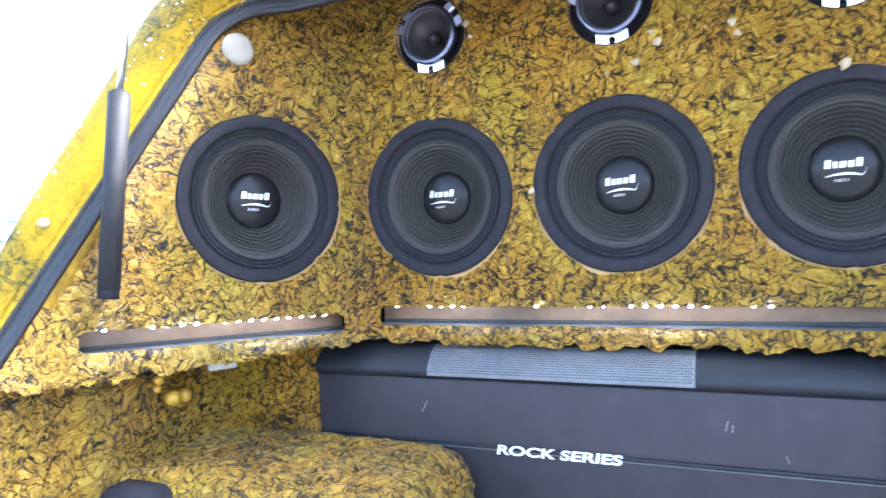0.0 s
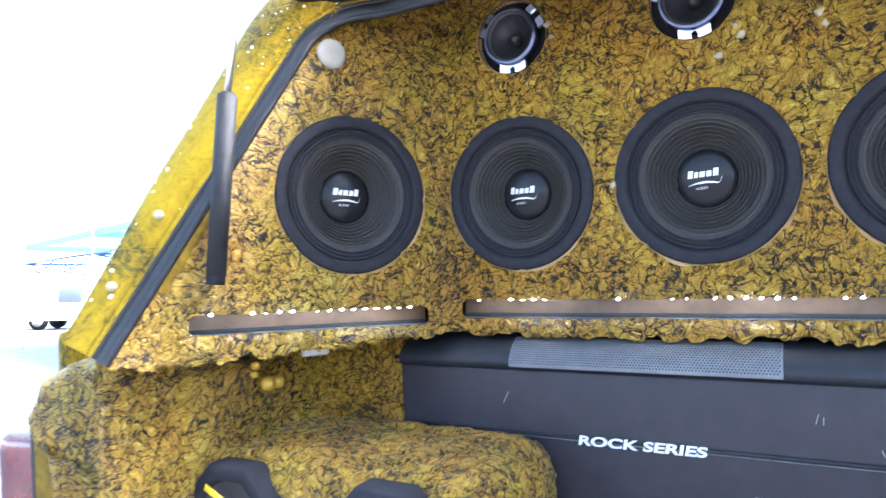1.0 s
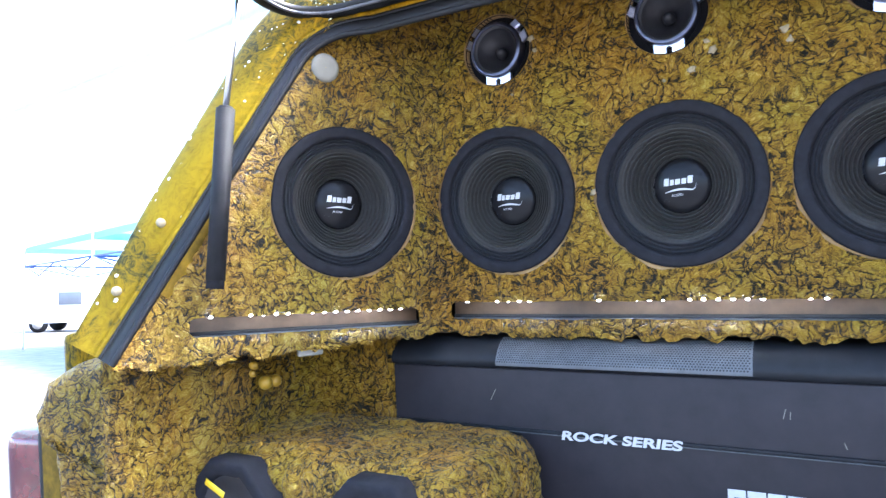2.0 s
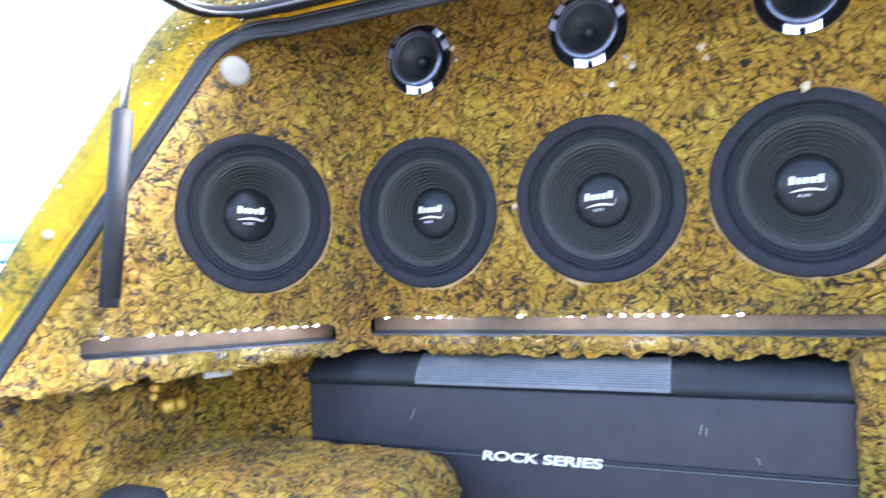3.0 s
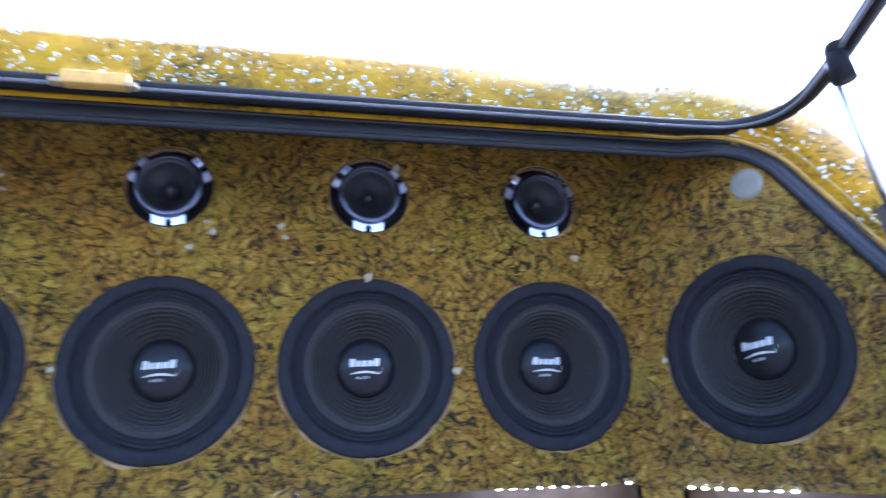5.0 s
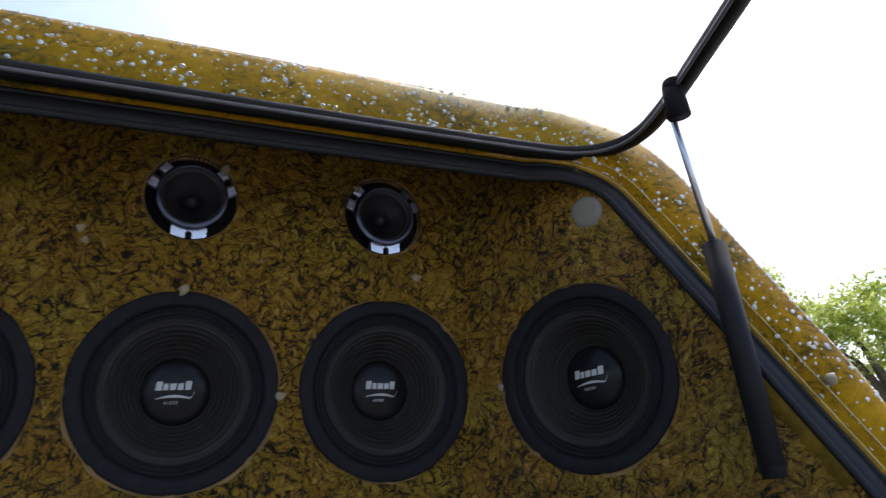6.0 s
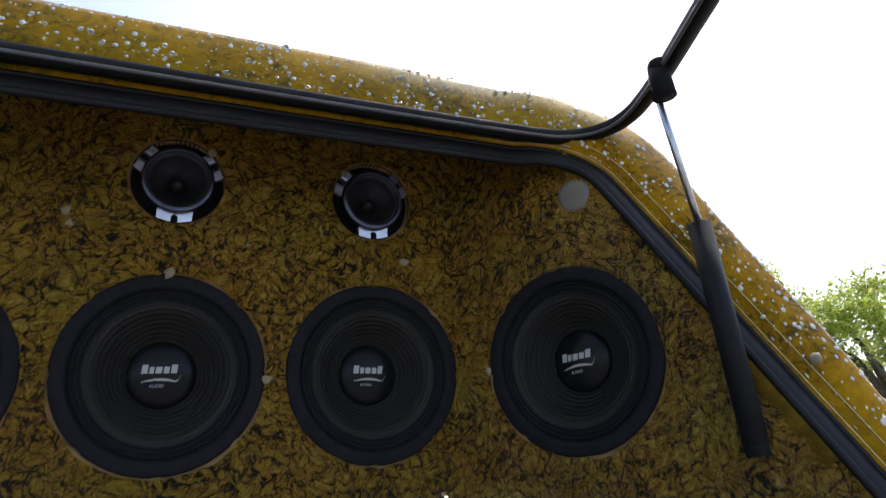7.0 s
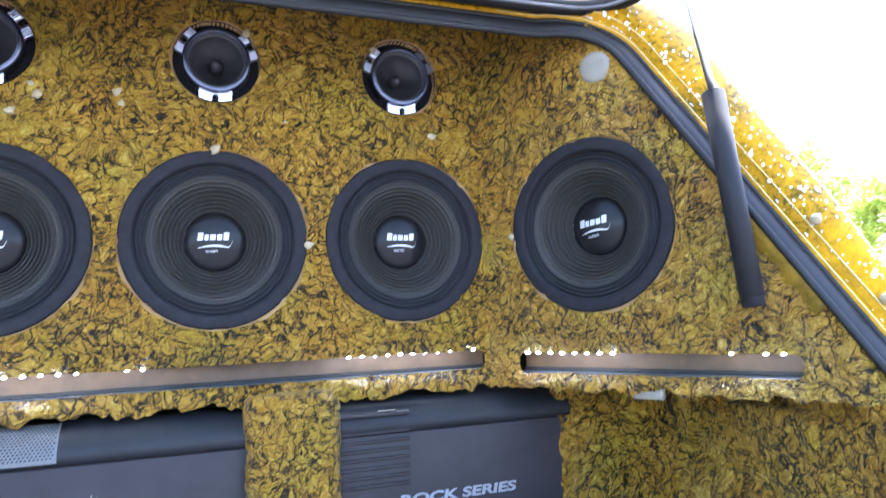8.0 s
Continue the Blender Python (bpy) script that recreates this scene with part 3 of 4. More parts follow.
def crown(p):
    """Width of the painted band: wider over the roof, narrower down the pillars."""
    return float(np.interp(p.z, (1.21, 1.31, 1.37, 1.47, 1.54, 1.60, 1.63), (0.074, 0.090, 0.104, 0.111, 0.119, 0.133, 0.146)))


def shell_profile(p):
    w = crown(p)
    return [(0.026, -0.006), (0.0275, 0.000), (0.030, 0.008), (0.032, 0.0125), (0.037, 0.0140), (0.0385, 0.0125), (0.040, 0.0215), (0.046, 0.0255), (0.058, 0.0305), (w * 0.82, 0.0335), (w * 0.93, 0.0290), (w, 0.016),
            (w + 0.010, -0.020), (w + 0.014, -0.09), (w + 0.016, -0.22)]


car = thing("car", pose(0, 0, 0), "parked car with an open rear glass and wet gold marbled paint", "car")
shell_pts = [[p + o * a + OUT_R * b for a, b in shell_profile(p)] for p, o in zip(OPEN, OUT_O)]
add("body_shell", grid_mesh("body_shell", shell_pts, M_BODY), car, "gold and black marbled glossy paint")

# rubber seal: a thin inner bead, a broad flat web with a rib, and an outer lip
def along_opening(a, b):
    return [p + o * a + OUT_R * b for p, o in zip(OPEN, OUT_O)]


seal = add("door_seal", tube("door_seal", along_opening(0.0165, 0.0035), ring_section(0.0135, 16, 1.0, 0.52), M_RUBBER, ups=OUT_O), car, "black rubber door seal")
add("seal_bead", tube("seal_bead", along_opening(0.0030, 0.0060), ring_section(0.0042, 10, 1.0, 1.0), M_RUBBER, ups=OUT_O), seal)
add("seal_lip", tube("seal_lip", along_opening(0.0275, 0.0085), ring_section(0.0030, 8), M_RUBBER, ups=OUT_O), seal)
flange = [[p + o * a + OUT_R * b for a, b in ((0.000, 0.004), (-0.003, 0.003), (-0.006, -0.002), (-0.007, -0.015))] for p, o in zip(OPEN, OUT_O)]
for rows_ in (flange[5:12], flange[-12:-5]):
    add("inner_flange", grid_mesh("inner_flange", rows_, M_TRIMLINE), car, "worn yellow painted flange inside the seal")
# thin folded gutter edges outside the seal, their highlight put in as a pale colour
for a_, b_, r_ in ((0.0325, 0.0130, 0.0009), (0.0405, 0.0225, 0.0008)):
    add("gutter_edge", tube("gutter_edge", along_opening(a_, b_)[72:], ring_section(r_, 8), M_GUTTER, ups=OUT_O[72:]), car, "thin folded gutter edge, its highlight put in as pale colour")
# added strip: darkens the roof edge, leaves the chipped paint line over the top
add("edge_darkening_strip", tube("edge_darkening_strip", along_opening(0.0400, 0.0170)[32:-32], ring_section(0.0072, 12, 1.0, 0.55), M_RUBBER, ups=OUT_O[32:-32]), car, "added black strip darkening the roof edge above the seal")
# unseen header above the wall, given the gold skin to bounce light onto its top
header = [[Vector((x, y, z)) for y, z in ((0.664, 1.640), (0.672, 1.690), (0.690, 1.726), (0.800, 1.728))] for x in np.linspace(-0.58, 0.58, 60)]
add("header", grid_mesh("header", header, M_CRUMPLE), car, "unseen header above the wall, gold to bounce light onto it")

# unseen dark boxes in the cabin behind the wall, added to block leaking light
part("cabin_light_stop", box((1.50, 0.02, 0.92), (0, 1.00, 1.27)), M_DARK, car, "unseen dark cabin box that blocks stray light", smooth=False)
part("cabin_light_stop", box((1.10, 0.26, 0.012), (0, 0.875, 1.738)), M_DARK, car, smooth=False)
part("cabin_light_stop", box((1.80, 0.55, 0.02), (0, 0.73, 0.86)), M_DARK, car, smooth=False)
for sd in (-1, 1):
    part("cabin_light_stop", box((0.02, 0.42, 0.40), (sd * 0.90, 0.80, 1.05)), M_DARK, car, smooth=False)
    part("cabin_light_stop", box((0.02, 0.36, 0.40), (sd * 0.74, 0.82, 1.40)), M_DARK, car, smooth=False)

# small rubber bumpers on the pillars
for sd in (-1, 1):
    for z, o_, r_ in ((1.376, 0.0440, 0.0290), (1.294, 0.0440, 0.0290)):
        i = min(range(len(OPEN)), key=lambda k: abs(OPEN[k].z - (z - 0.02)) + (9 if OPEN[k].x * sd < 0 else 0))
        c = OPEN[i] + OUT_O[i] * o_ + OUT_R * r_
        bm = bmesh.new()
        bmesh.ops.create_uvsphere(bm, u_segments=12, v_segments=8, radius=0.0062, matrix=Matrix.Translation(c))
        part("rubber_bumper", bm, M_PUTTY, car, "small painted bumper stud")


def rounded_lump(size, r, cell, centre):
    """A box with well-rounded edges as an even lattice of faces."""
    bm = bmesh.new()
    h = Vector(size) / 2
    for ax in range(3):
        for sgn in (-1, 1):
            a1, a2 = (ax + 1) % 3, (ax + 2) % 3
            n1, n2 = max(2, int(size[a1] / cell)), max(2, int(size[a2] / cell))
            rows = []
            for i in range(n1 + 1):
                row = []
                for j in range(n2 + 1):
                    p = Vector((0, 0, 0))
                    p[ax], p[a1], p[a2] = sgn * h[ax], -h[a1] + size[a1] * i / n1, -h[a2] + size[a2] * j / n2
                    q = Vector([max(-h[k] + r, min(h[k] - r, p[k])) for k in range(3)])
                    d = p - q
                    row.append(bm.verts.new(q + (d.normalized() * r if d.length > 1e-9 else d) + Vector(centre)))
                rows.append(row)
            for i in range(n1):
                for j in range(n2):
                    f = (rows[i][j], rows[i + 1][j], rows[i + 1][j + 1], rows[i][j + 1])
                    bm.faces.new(f if sgn > 0 else f[::-1])
    bmesh.ops.remove_doubles(bm, verts=bm.verts, dist=1e-5)
    return bm


# corner blocks of the body below the seal, tail lamps
for sd in (-1, 1):
    bm = bmesh.new()
    prof = [(0.690, 1.186), (0.735, 1.200), (0.790, 1.206), (0.858, 1.205), (0.902, 1.178), (0.922, 1.138), (0.920, 1.112), (0.912, 1.103), (0.896, 1.100), (0.892, 1.02), (0.890, 0.80), (0.71, 0.80), (0.70, 1.05)]
    # dense ruled block
    n = len(prof)
    dense = []
    for k in range(n):
        a, b = Vector(prof[k]), Vector(prof[(k + 1) % n])
        m_ = max(1, int((b - a).length / 0.009))
        dense += [a + (b - a) * j / m_ for j in range(m_)]
    cen = Vector((0.75, 1.02))
    rows = []
    for y, inset in ((0.52, 0.0), (0.44, 0.0), (0.425, 0.001), (0.412, 0.005), (0.405, 0.013), (0.402, 0.024)):
        rows.append([Vector((sd * (q + (cen - q).normalized() * inset).x, y + 0.062 - 0.05 * ((q.x - 0.75) / 0.15), (q + (cen - q).normalized() * inset).y)) for q in dense])
    for f_ in np.linspace(0.82, 0.0, 22):
        rows.append([Vector((sd * (cen + (q - cen) * f_ * 0.88).x, 0.462 - 0.05 * ((cen + (q - cen) * f_ * 0.88).x - 0.75) / 0.15, (cen + (q - cen) * f_ * 0.88).y)) for q in dense])
    if sd > 0:
        rows = [r_[::-1] for r_ in rows]
    me = grid_mesh("corner_block", rows, M_CRUMPLE, closed_v=True)
    add("corner_block", crumple_mesh(me, 0.007, 9), car, "lumpy gold and black corner block below the seal")
    if sd < 0:
        part("drain_hole", box((0.013, 0.022, 0.016), (-0.7559, 0.474, 1.1406), 0.003, 2), M_DARK, car, "small dark hole in the corner block")
    part("corner_recess", box((0.11, 0.03, 0.29), (sd * 0.940, 0.475, 0.960), 0.008), M_TRIMLINE, car, "dark olive recess beside the tail lamp")
    lampm = pose(sd * 1.055, 0.51, 0.960, 0, 0, sd * -14)
    lamp = part("tail_lamp", box((0.10, 0.09, 0.25), (0, 0, 0), 0.03, 4, lampm), M_LAMP, car, "red tail lamp")
    part("lamp_bezel", box((0.012, 0.06, 0.26), (-sd * 0.052, -0.035, 0), 0.004, 2, lampm), M_RUBBER, lamp)
    # outside of the quarter panel
    part("quarter_panel", box((0.03, 1.2, 0.55), (sd * 0.945, 1.08, 0.96), 0.012), M_BODY, car, "gold marbled quarter panel")
part("tailgate", box((1.80, 0.05, 0.34), (0, 0.47, 0.66), 0.02), M_BODY, car, "gold marbled tailgate below the opening")

# the rest of the car ahead of the opening, closed round the cabin
SLOPE = pose(0, 0, 0, -3.5)
M_TINT = simple("tinted_window", (0.02, 0.025, 0.03), 0.08, grain=0.1, scale=2)


def body_section(y):
    """Half outline of the car across its length: sill, flank, belt, roof."""
    k = min(1, max(0, (3.35 - y) / 0.75))                 # 1 over the cabin, 0 over the bonnet
    k = k * k * (3 - 2 * k)
    nose = max(0, (y - 4.2) / 0.55)
    roof = 1.15 - 0.16 * nose + (0.665 + 0.02 * math.sin((y - 0.8) * 1.4)) * k
    half_ = 0.925 - 0.12 * nose * nose
    return [(0.0, 0.30), (half_ - 0.12, 0.30), (half_ - 0.02, 0.40), (half_, 0.62), (half_ + 0.008, 0.86), (half_ - 0.006, 1.04 - 0.1 * nose), (half_ - 0.05, 1.10 - 0.12 * nose),
            (half_ - 0.05 - 0.10 * k, 1.12 + 0.30 * k - 0.13 * nose), (half_ - 0.07 - 0.17 * k, roof - 0.06), (half_ - 0.12 - 0.19 * k, roof - 0.018), (0.40, roof + 0.004), (0.0, roof + 0.012)]


stations = [0.80 + 3.95 * i / 40 for i in range(41)]
rows = []
for y in stations:
    sec = body_section(y)
    rows.append([SLOPE @ Vector((x, y, z)) for x, z in sec] + [SLOPE @ Vector((-x, y, z)) for x, z in reversed(sec[1:-1])])
end = [SLOPE @ (Vector((0, stations[-1] + 0.03, 0.7))) + (p - SLOPE @ Vector((0, stations[-1], 0.7))) * 0.02 for p in rows[-1]]
add("body_side", grid_mesh("body_side", rows + [end], M_BODY, closed_v=True), car, "gold and black marbled paint over roof and flanks")
for sd in (-1, 1):
    for y0, y1 in ((1.00, 1.62), (1.70, 2.35), (2.42, 2.90)):
        pts = []
        for y in np.linspace(y0, y1, 6):
            sec = body_section(y)
            a, b = Vector((sec[6][0], 0, sec[6][1])), Vector((sec[8][0], 0, sec[8][1]))
            m_ = Vector((sec[7][0], 0, sec[7][1]))
            pts.append([SLOPE @ (q + Vector((0.006, y, 0))) for q in (a.lerp(m_, 0.12), m_, m_.lerp(b, 0.85))])
            pts[-1] = [Vector((sd * q.x, q.y, q.z)) for q in pts[-1]]
        add("side_window", grid_mesh("side_window", pts if sd > 0 else pts[::-1], M_TINT), car, "dark tinted side window")
    for y in (1.18, 3.95):
        c = SLOPE @ Vector((sd * 0.80, y, 0.36))
        tyre = [(0.21, -0.11), (0.33, -0.115), (0.355, -0.09), (0.36, 0.0), (0.355, 0.09), (0.33, 0.115), (0.21, 0.11)]
        w_ = add("wheel", lathe("wheel", tyre, M_RUBBER, 40), car, "black tyre", pose(c.x, c.y, c.z, 0, sd * 90, 0))
        add("rim", lathe("rim", [(0.001, 0.075), (0.05, 0.08), (0.07, 0.06), (0.17, 0.07), (0.20, 0.10), (0.215, 0.11)], M_STEEL, 40), w_, "plain steel rim")
part("bumper", box((1.82, 0.30, 0.20), (0, 0.545, 0.46), 0.05, 4), M_RUBBER, car, "black rear bumper")
for sd in (-1, 1):
    part("rear_flank", box((0.03, 0.42, 0.36), (sd * 0.915, 0.70, 0.52), 0.012), M_BODY, car)

# ---------------------------------------------------------------- raised rear glass
HINGE_Y, HINGE_Z = 0.645, 1.6735


def hatch_point(x, y):
    return Vector((x, y, HINGE_Z + (HINGE_Y - y) * 0.10))


half = [(0.0, 0.646), (0.20, 0.646), (0.40, 0.645), (0.505, 0.643), (0.548, 0.638), (0.580, 0.622), (0.598, 0.597), (0.602, 0.566), (0.596, 0.533), (0.584, 0.492), (0.562, 0.430),
        (0.534, 0.352), (0.496, 0.250), (0.438, 0.100), (0.400, 0.0), (0.370, -0.07), (0.330, -0.115), (0.27, -0.14), (0.0, -0.15)]


def smooth_path(pts, n):
    """A rounded line through corner points (Catmull-Rom)."""
    out = []
    for i in range(len(pts) - 1):
        p0, p1, p2, p3 = (Vector(pts[max(0, min(len(pts) - 1, k))]) for k in (i - 1, i, i + 1, i + 2))
        for j in range(n):
            t = j / n
            out.append(0.5 * ((2 * p1) + (p2 - p0) * t + (2 * p0 - 5 * p1 + 4 * p2 - p3) * t * t + (3 * p1 - p0 - 3 * p2 + p3) * t ** 3))
    return out + [Vector(pts[-1])]


hp = smooth_path(half, 5)
loop = [hatch_point(p.x, p.y) for p in hp] + [hatch_point(-p.x, p.y) for p in reversed(hp[1:-1])]
ups = []
for i, p in enumerate(loop):
    t = (loop[(i + 1) % len(loop)] - loop[i - 1]).normalized()
    ups.append(t.cross(Vector((0, 0.07, 1))).normalized())
glass_lid = thing("rear_glass", pose(0, 0, 0), "raised rear glass with a black rubber rim and rain on it", "car window")
add("rim", tube("rim", loop, ring_section(0.0120, 14, 0.90, 0.80), M_RUBBER, closed=True, ups=ups), glass_lid, "black rubber rim")
inner_line = [p + u * 0.0100 + Vector((0, 0, -0.0060)) for p, u in zip(loop, ups)]
add("rim_lip", tube("rim_lip", inner_line, ring_section(0.0022, 8), M_SEALTRIM, closed=True, ups=ups), glass_lid)
bm = bmesh.new()
for dz in (0.004, 0.008):
    vs_ = [bm.verts.new(p + Vector((0, 0, dz))) for p in loop]
    bm.faces.new(vs_)
bm.verts.ensure_lookup_table()
k_ = len(loop)
for i in range(k_):
    bm.faces.new((bm.verts[i], bm.verts[(i + 1) % k_], bm.verts[k_ + (i + 1) % k_], bm.verts[k_ + i]))
bmesh.ops.recalc_face_normals(bm, faces=bm.faces)
pane = part("pane", bm, M_GLASS, glass_lid, "clear wet glass pane", smooth=False)
pane.visible_shadow = False
clip = part("latch_clip", box((0.064, 0.016, 0.014), (-0.171, 0.632, 1.6715), 0.002), M_TAPE, glass_lid, "gold latch clip on the rim")
part("clip_foot", box((0.012, 0.012, 0.005), (-0.206, 0.628, 1.6655), 0.0012), M_PUTTY, clip)
part("clip_foot", box((0.012, 0.012, 0.005), (-0.136, 0.628, 1.6655), 0.0012), M_PUTTY, clip)

# ---------------------------------------------------------------- gas struts
def lump_ball(c, r):
    bm = bmesh.new()
    bmesh.ops.create_uvsphere(bm, u_segments=18, v_segments=12, radius=r, matrix=Matrix.Translation(c))
    return bm



for sd in (-1, 1):
    a, b, c = Vector((sd * 0.617, 0.474, 1.306)), Vector((sd * 0.605, 0.492, 1.521)), Vector((sd * 0.570, 0.494, 1.680))
    st = thing("gas_strut", pose(0, 0, 0), "black gas strut with a steel rod holding the rear glass", "gas strut", "gas struts")
    ax_ = (b - a).normalized()
    cyl = part("cylinder", rod(a, b, 0.0118, 28), M_STRUT, st, "black cylinder")
    part("cap", rod(b - ax_ * 0.001, b + ax_ * 0.003, 0.0105, 24, r2=0.008), M_FRAME, cyl)
    part("foot", rod(a - ax_ * 0.010, a + ax_ * 0.016, 0.0110, 24), M_FRAME, cyl)
    part("ball_stud", rod(a, a + Vector((sd * 0.024, 0.016, 0)), 0.0050, 14), M_STEEL, st, "steel ball stud in the wall")
    part("rod", rod(b, c, 0.0038, 18), M_STEEL, st, "polished steel rod")
    part("socket_dome", lump_ball(c + Vector((0, -0.012, 0.007)), 0.0118), M_FRAME, st, "rounded black end of the socket")
    part("socket", rod(c - ax_ * 0.020 + Vector((0, -0.012, -0.008)), c + ax_ * 0.016 + Vector((0, -0.012, -0.008)), 0.0125, 20, r2=0.0105), M_FRAME, st, "black ball socket")

# ---------------------------------------------------------------- rain drops
def drops_mesh(name, places, seed):
    rnd = random.Random(seed)
    verts, faces = [], []
    for c, nrm in places:
        r = rnd.choice((0.0007, 0.0008, 0.0009, 0.0011, 0.0011, 0.0013, 0.0016, 0.0021, 0.0028))
        q = nrm.to_track_quat("Z", "Y").to_matrix()
        base = len(verts)
        n = 8
        st = rnd.uniform(0.8, 1.5)
        for rr, hh in ((1.0, -0.15), (0.86, 0.38), (0.45, 0.62)):
            for k in range(n):
                a = 2 * math.pi * k / n
                verts.append(c + q @ Vector((r * rr * math.cos(a), r * rr * st * math.sin(a), r * hh)))
        verts.append(c + q @ Vector((0, 0, r * 0.7)))
        for lv in (0, 1):
            for k in range(n):
                faces.append((base + lv * n + k, base + lv * n + (k + 1) % n, base + (lv + 1) * n + (k + 1) % n, base + (lv + 1) * n + k))
        for k in range(n):
            faces.append((base + 2 * n + k, base + 2 * n + (k + 1) % n, base + 3 * n))
    me = bpy.data.meshes.new(name)
    me.from_pydata([tuple(v) for v in verts], [], faces)
    me.materials.append(M_WATER)
    me.polygons.foreach_set("use_smooth", [True] * len(me.polygons))
    return me


rnd = random.Random(4)
places = []
for _ in range(1900):
    i = rnd.randrange(1, len(OPEN) - 1)
    if OPEN[i].x < 0 and OPEN[i].z < 1.625 and rnd.random() < 0.88:
        continue
    prof = shell_profile(OPEN[i])
    j = rnd.choice((4, 6, 7, 8, 8, 8, 9, 9, 10))
    f_ = rnd.random()
    g_ = rnd.random()
    A = [[OPEN[i + d] + OUT_O[i + d] * shell_profile(OPEN[i + d])[j + e][0] + OUT_R * shell_profile(OPEN[i + d])[j + e][1] for e in (0, 1)] for d in (0, 1)]
    c = A[0][0].lerp(A[0][1], f_).lerp(A[1][0].lerp(A[1][1], f_), g_)
    nrm = (A[0][1] - A[0][0]).cross(A[1][0] - A[0][0]).normalized()
    if nrm.dot(OUT_R) < 0:
        nrm = -nrm
    places.append((c, nrm))
tagged(add("rain_drops", drops_mesh("rain_drops", places, 1)), "rain drops on the marbled paint, sky glint in their colour", "rain drops", kind="stuff")
places = []
for _ in range(330):
    x, y = rnd.uniform(-0.56, 0.56), 0.634 - rnd.random() ** 1.8 * 0.060
    places.append((hatch_point(x, y) + Vector((0, 0, 0.0082)), Vector((0, 0.07, 1)).normalized()))
tagged(add("rain_drops", drops_mesh("rain_drops", places, 2)), "rain drops on the raised glass, sky glint in their colour", "rain drops", kind="stuff")

# ---------------------------------------------------------------- below the slots: amplifiers, pillar, niches
AMP_Y = 0.765


def loft_x(name, prof, x0, x1, mat, n=2):
    pts = [[Vector((x, y, z)) for y, z in prof] for x in np.linspace(x0, x1, n)]
    return grid_mesh(name, pts, mat)


def build_amp(x0, x1, label):
    a = thing("amplifier", pose(0, 0, 0), label, "amplifier", "amplifiers below the wall")
    w = x1 - x0
    xm = (x0 + x1) / 2
    part("body", box((w, 0.12, 0.245), (xm, AMP_Y + 0.0605, 1.036), 0.003), M_AMP, a, "charcoal metal case")
    prof = [(AMP_Y - 0.001, 1.1590), (AMP_Y - 0.0045, 1.1635), (AMP_Y - 0.0045, 1.1700), (AMP_Y - 0.001, 1.1780), (AMP_Y + 0.010, 1.1900), (AMP_Y + 0.028, 1.1985), (AMP_Y + 0.06, 1.2010)]
    add("shoulder", loft_x("shoulder", prof, x0, x1, M_AMPDARK), a, "rounded shoulder, blackened for the shadow under the lip")
    return a


def amp_words(mat):
    """The two words on an amplifier, wide, bold and slanted, 165 mm long and 18 mm high."""
    me_ = written("ROCK SERIES", 0.020, mat, 0.0007)
    n_ = len(me_.vertices)
    co = np.empty(n_ * 3)
    me_.vertices.foreach_get("co", co)
    co = co.reshape(-1, 3)
    w_ = co[:, 0].max() - co[:, 0].min()
    h_ = co[:, 1].max() - co[:, 1].min()
    co[:, 0] *= 0.157 / w_
    co[:, 1] *= 0.0128 / h_
    co[:, 0] += co[:, 1] * 0.2
    me_.vertices.foreach_set("co", co.ravel())
    me_.update()
    return me_


amp = build_amp(-0.556, 0.152, "long charcoal car amplifier with a perforated grille and white markings")
# grille: a plate with dark round holes
plate_prof = [(AMP_Y - 0.0065, 1.1630), (AMP_Y - 0.0070, 1.1675), (AMP_Y - 0.0045, 1.1745), (AMP_Y + 0.0030, 1.1850), (AMP_Y + 0.0110, 1.1925), (AMP_Y + 0.026, 1.2000)]
grille = add("grille", loft_x("grille", plate_prof, -0.376, -0.041, M_GRILLE), amp, "grey perforated metal grille")
verts, faces = [], []
seg = [(Vector(plate_prof[k]), Vector(plate_prof[k + 1])) for k in range(1, 5)]
lens_ = [(b - a).length for a, b in seg]
row = 0
d = 0.0012
while d < sum(lens_):
    k, dd = 0, d
    while dd > lens_[k]:
        dd -= lens_[k]
        k += 1
    p = seg[k][0].lerp(seg[k][1], dd / lens_[k])
    tdir = (seg[k][1] - seg[k][0]).normalized()
    nrm = Vector((-tdir.y, tdir.x))
    x = -0.373 + (0.0019 if row % 2 else 0)
    while x < -0.044:
        base = len(verts)
        for q in range(6):
            a = math.pi / 3 * q
            off = p + tdir * (0.00125 * math.sin(a)) + nrm * 0.0004
            verts.append((x + 0.00125 * math.cos(a), off.x, off.y))
        faces.append(tuple(range(base, base + 6)))
        x += 0.0038
    d += 0.0033
    row += 1
me = bpy.data.meshes.new("perforated_sheet")
me.from_pydata(verts, [], faces)
me.materials.append(M_DARK)
tagged(add("perforated_sheet", me, grille, "rows of round holes"), kind="stuff")
part("groove", box((0.70, 0.004, 0.0045), (-0.202, AMP_Y - 0.0012, 1.0735), 0.0008), M_AMPDARK, amp, "dark groove across the case")
part("groove_edge", box((0.70, 0.003, 0.0012), (-0.202, AMP_Y - 0.0014, 1.0700), 0.0003), M_GRILLE, amp)
me = amp_words(M_PRINT)
add("lettering", me, amp, "white lettering", pose(-0.2055, AMP_Y - 0.0036, 1.0660, 90))
bm, length = word_blocks([0.020, 0.020, 0.019, 0.020, 0.020, 0.019, 0.020, 0.020], 0.022, 0.002, 0.0)
part("marking", bm, M_PRINT, amp, "white plain block marking", smooth=False, m=pose(-0.076, AMP_Y - 0.0010, 1.003, 90))
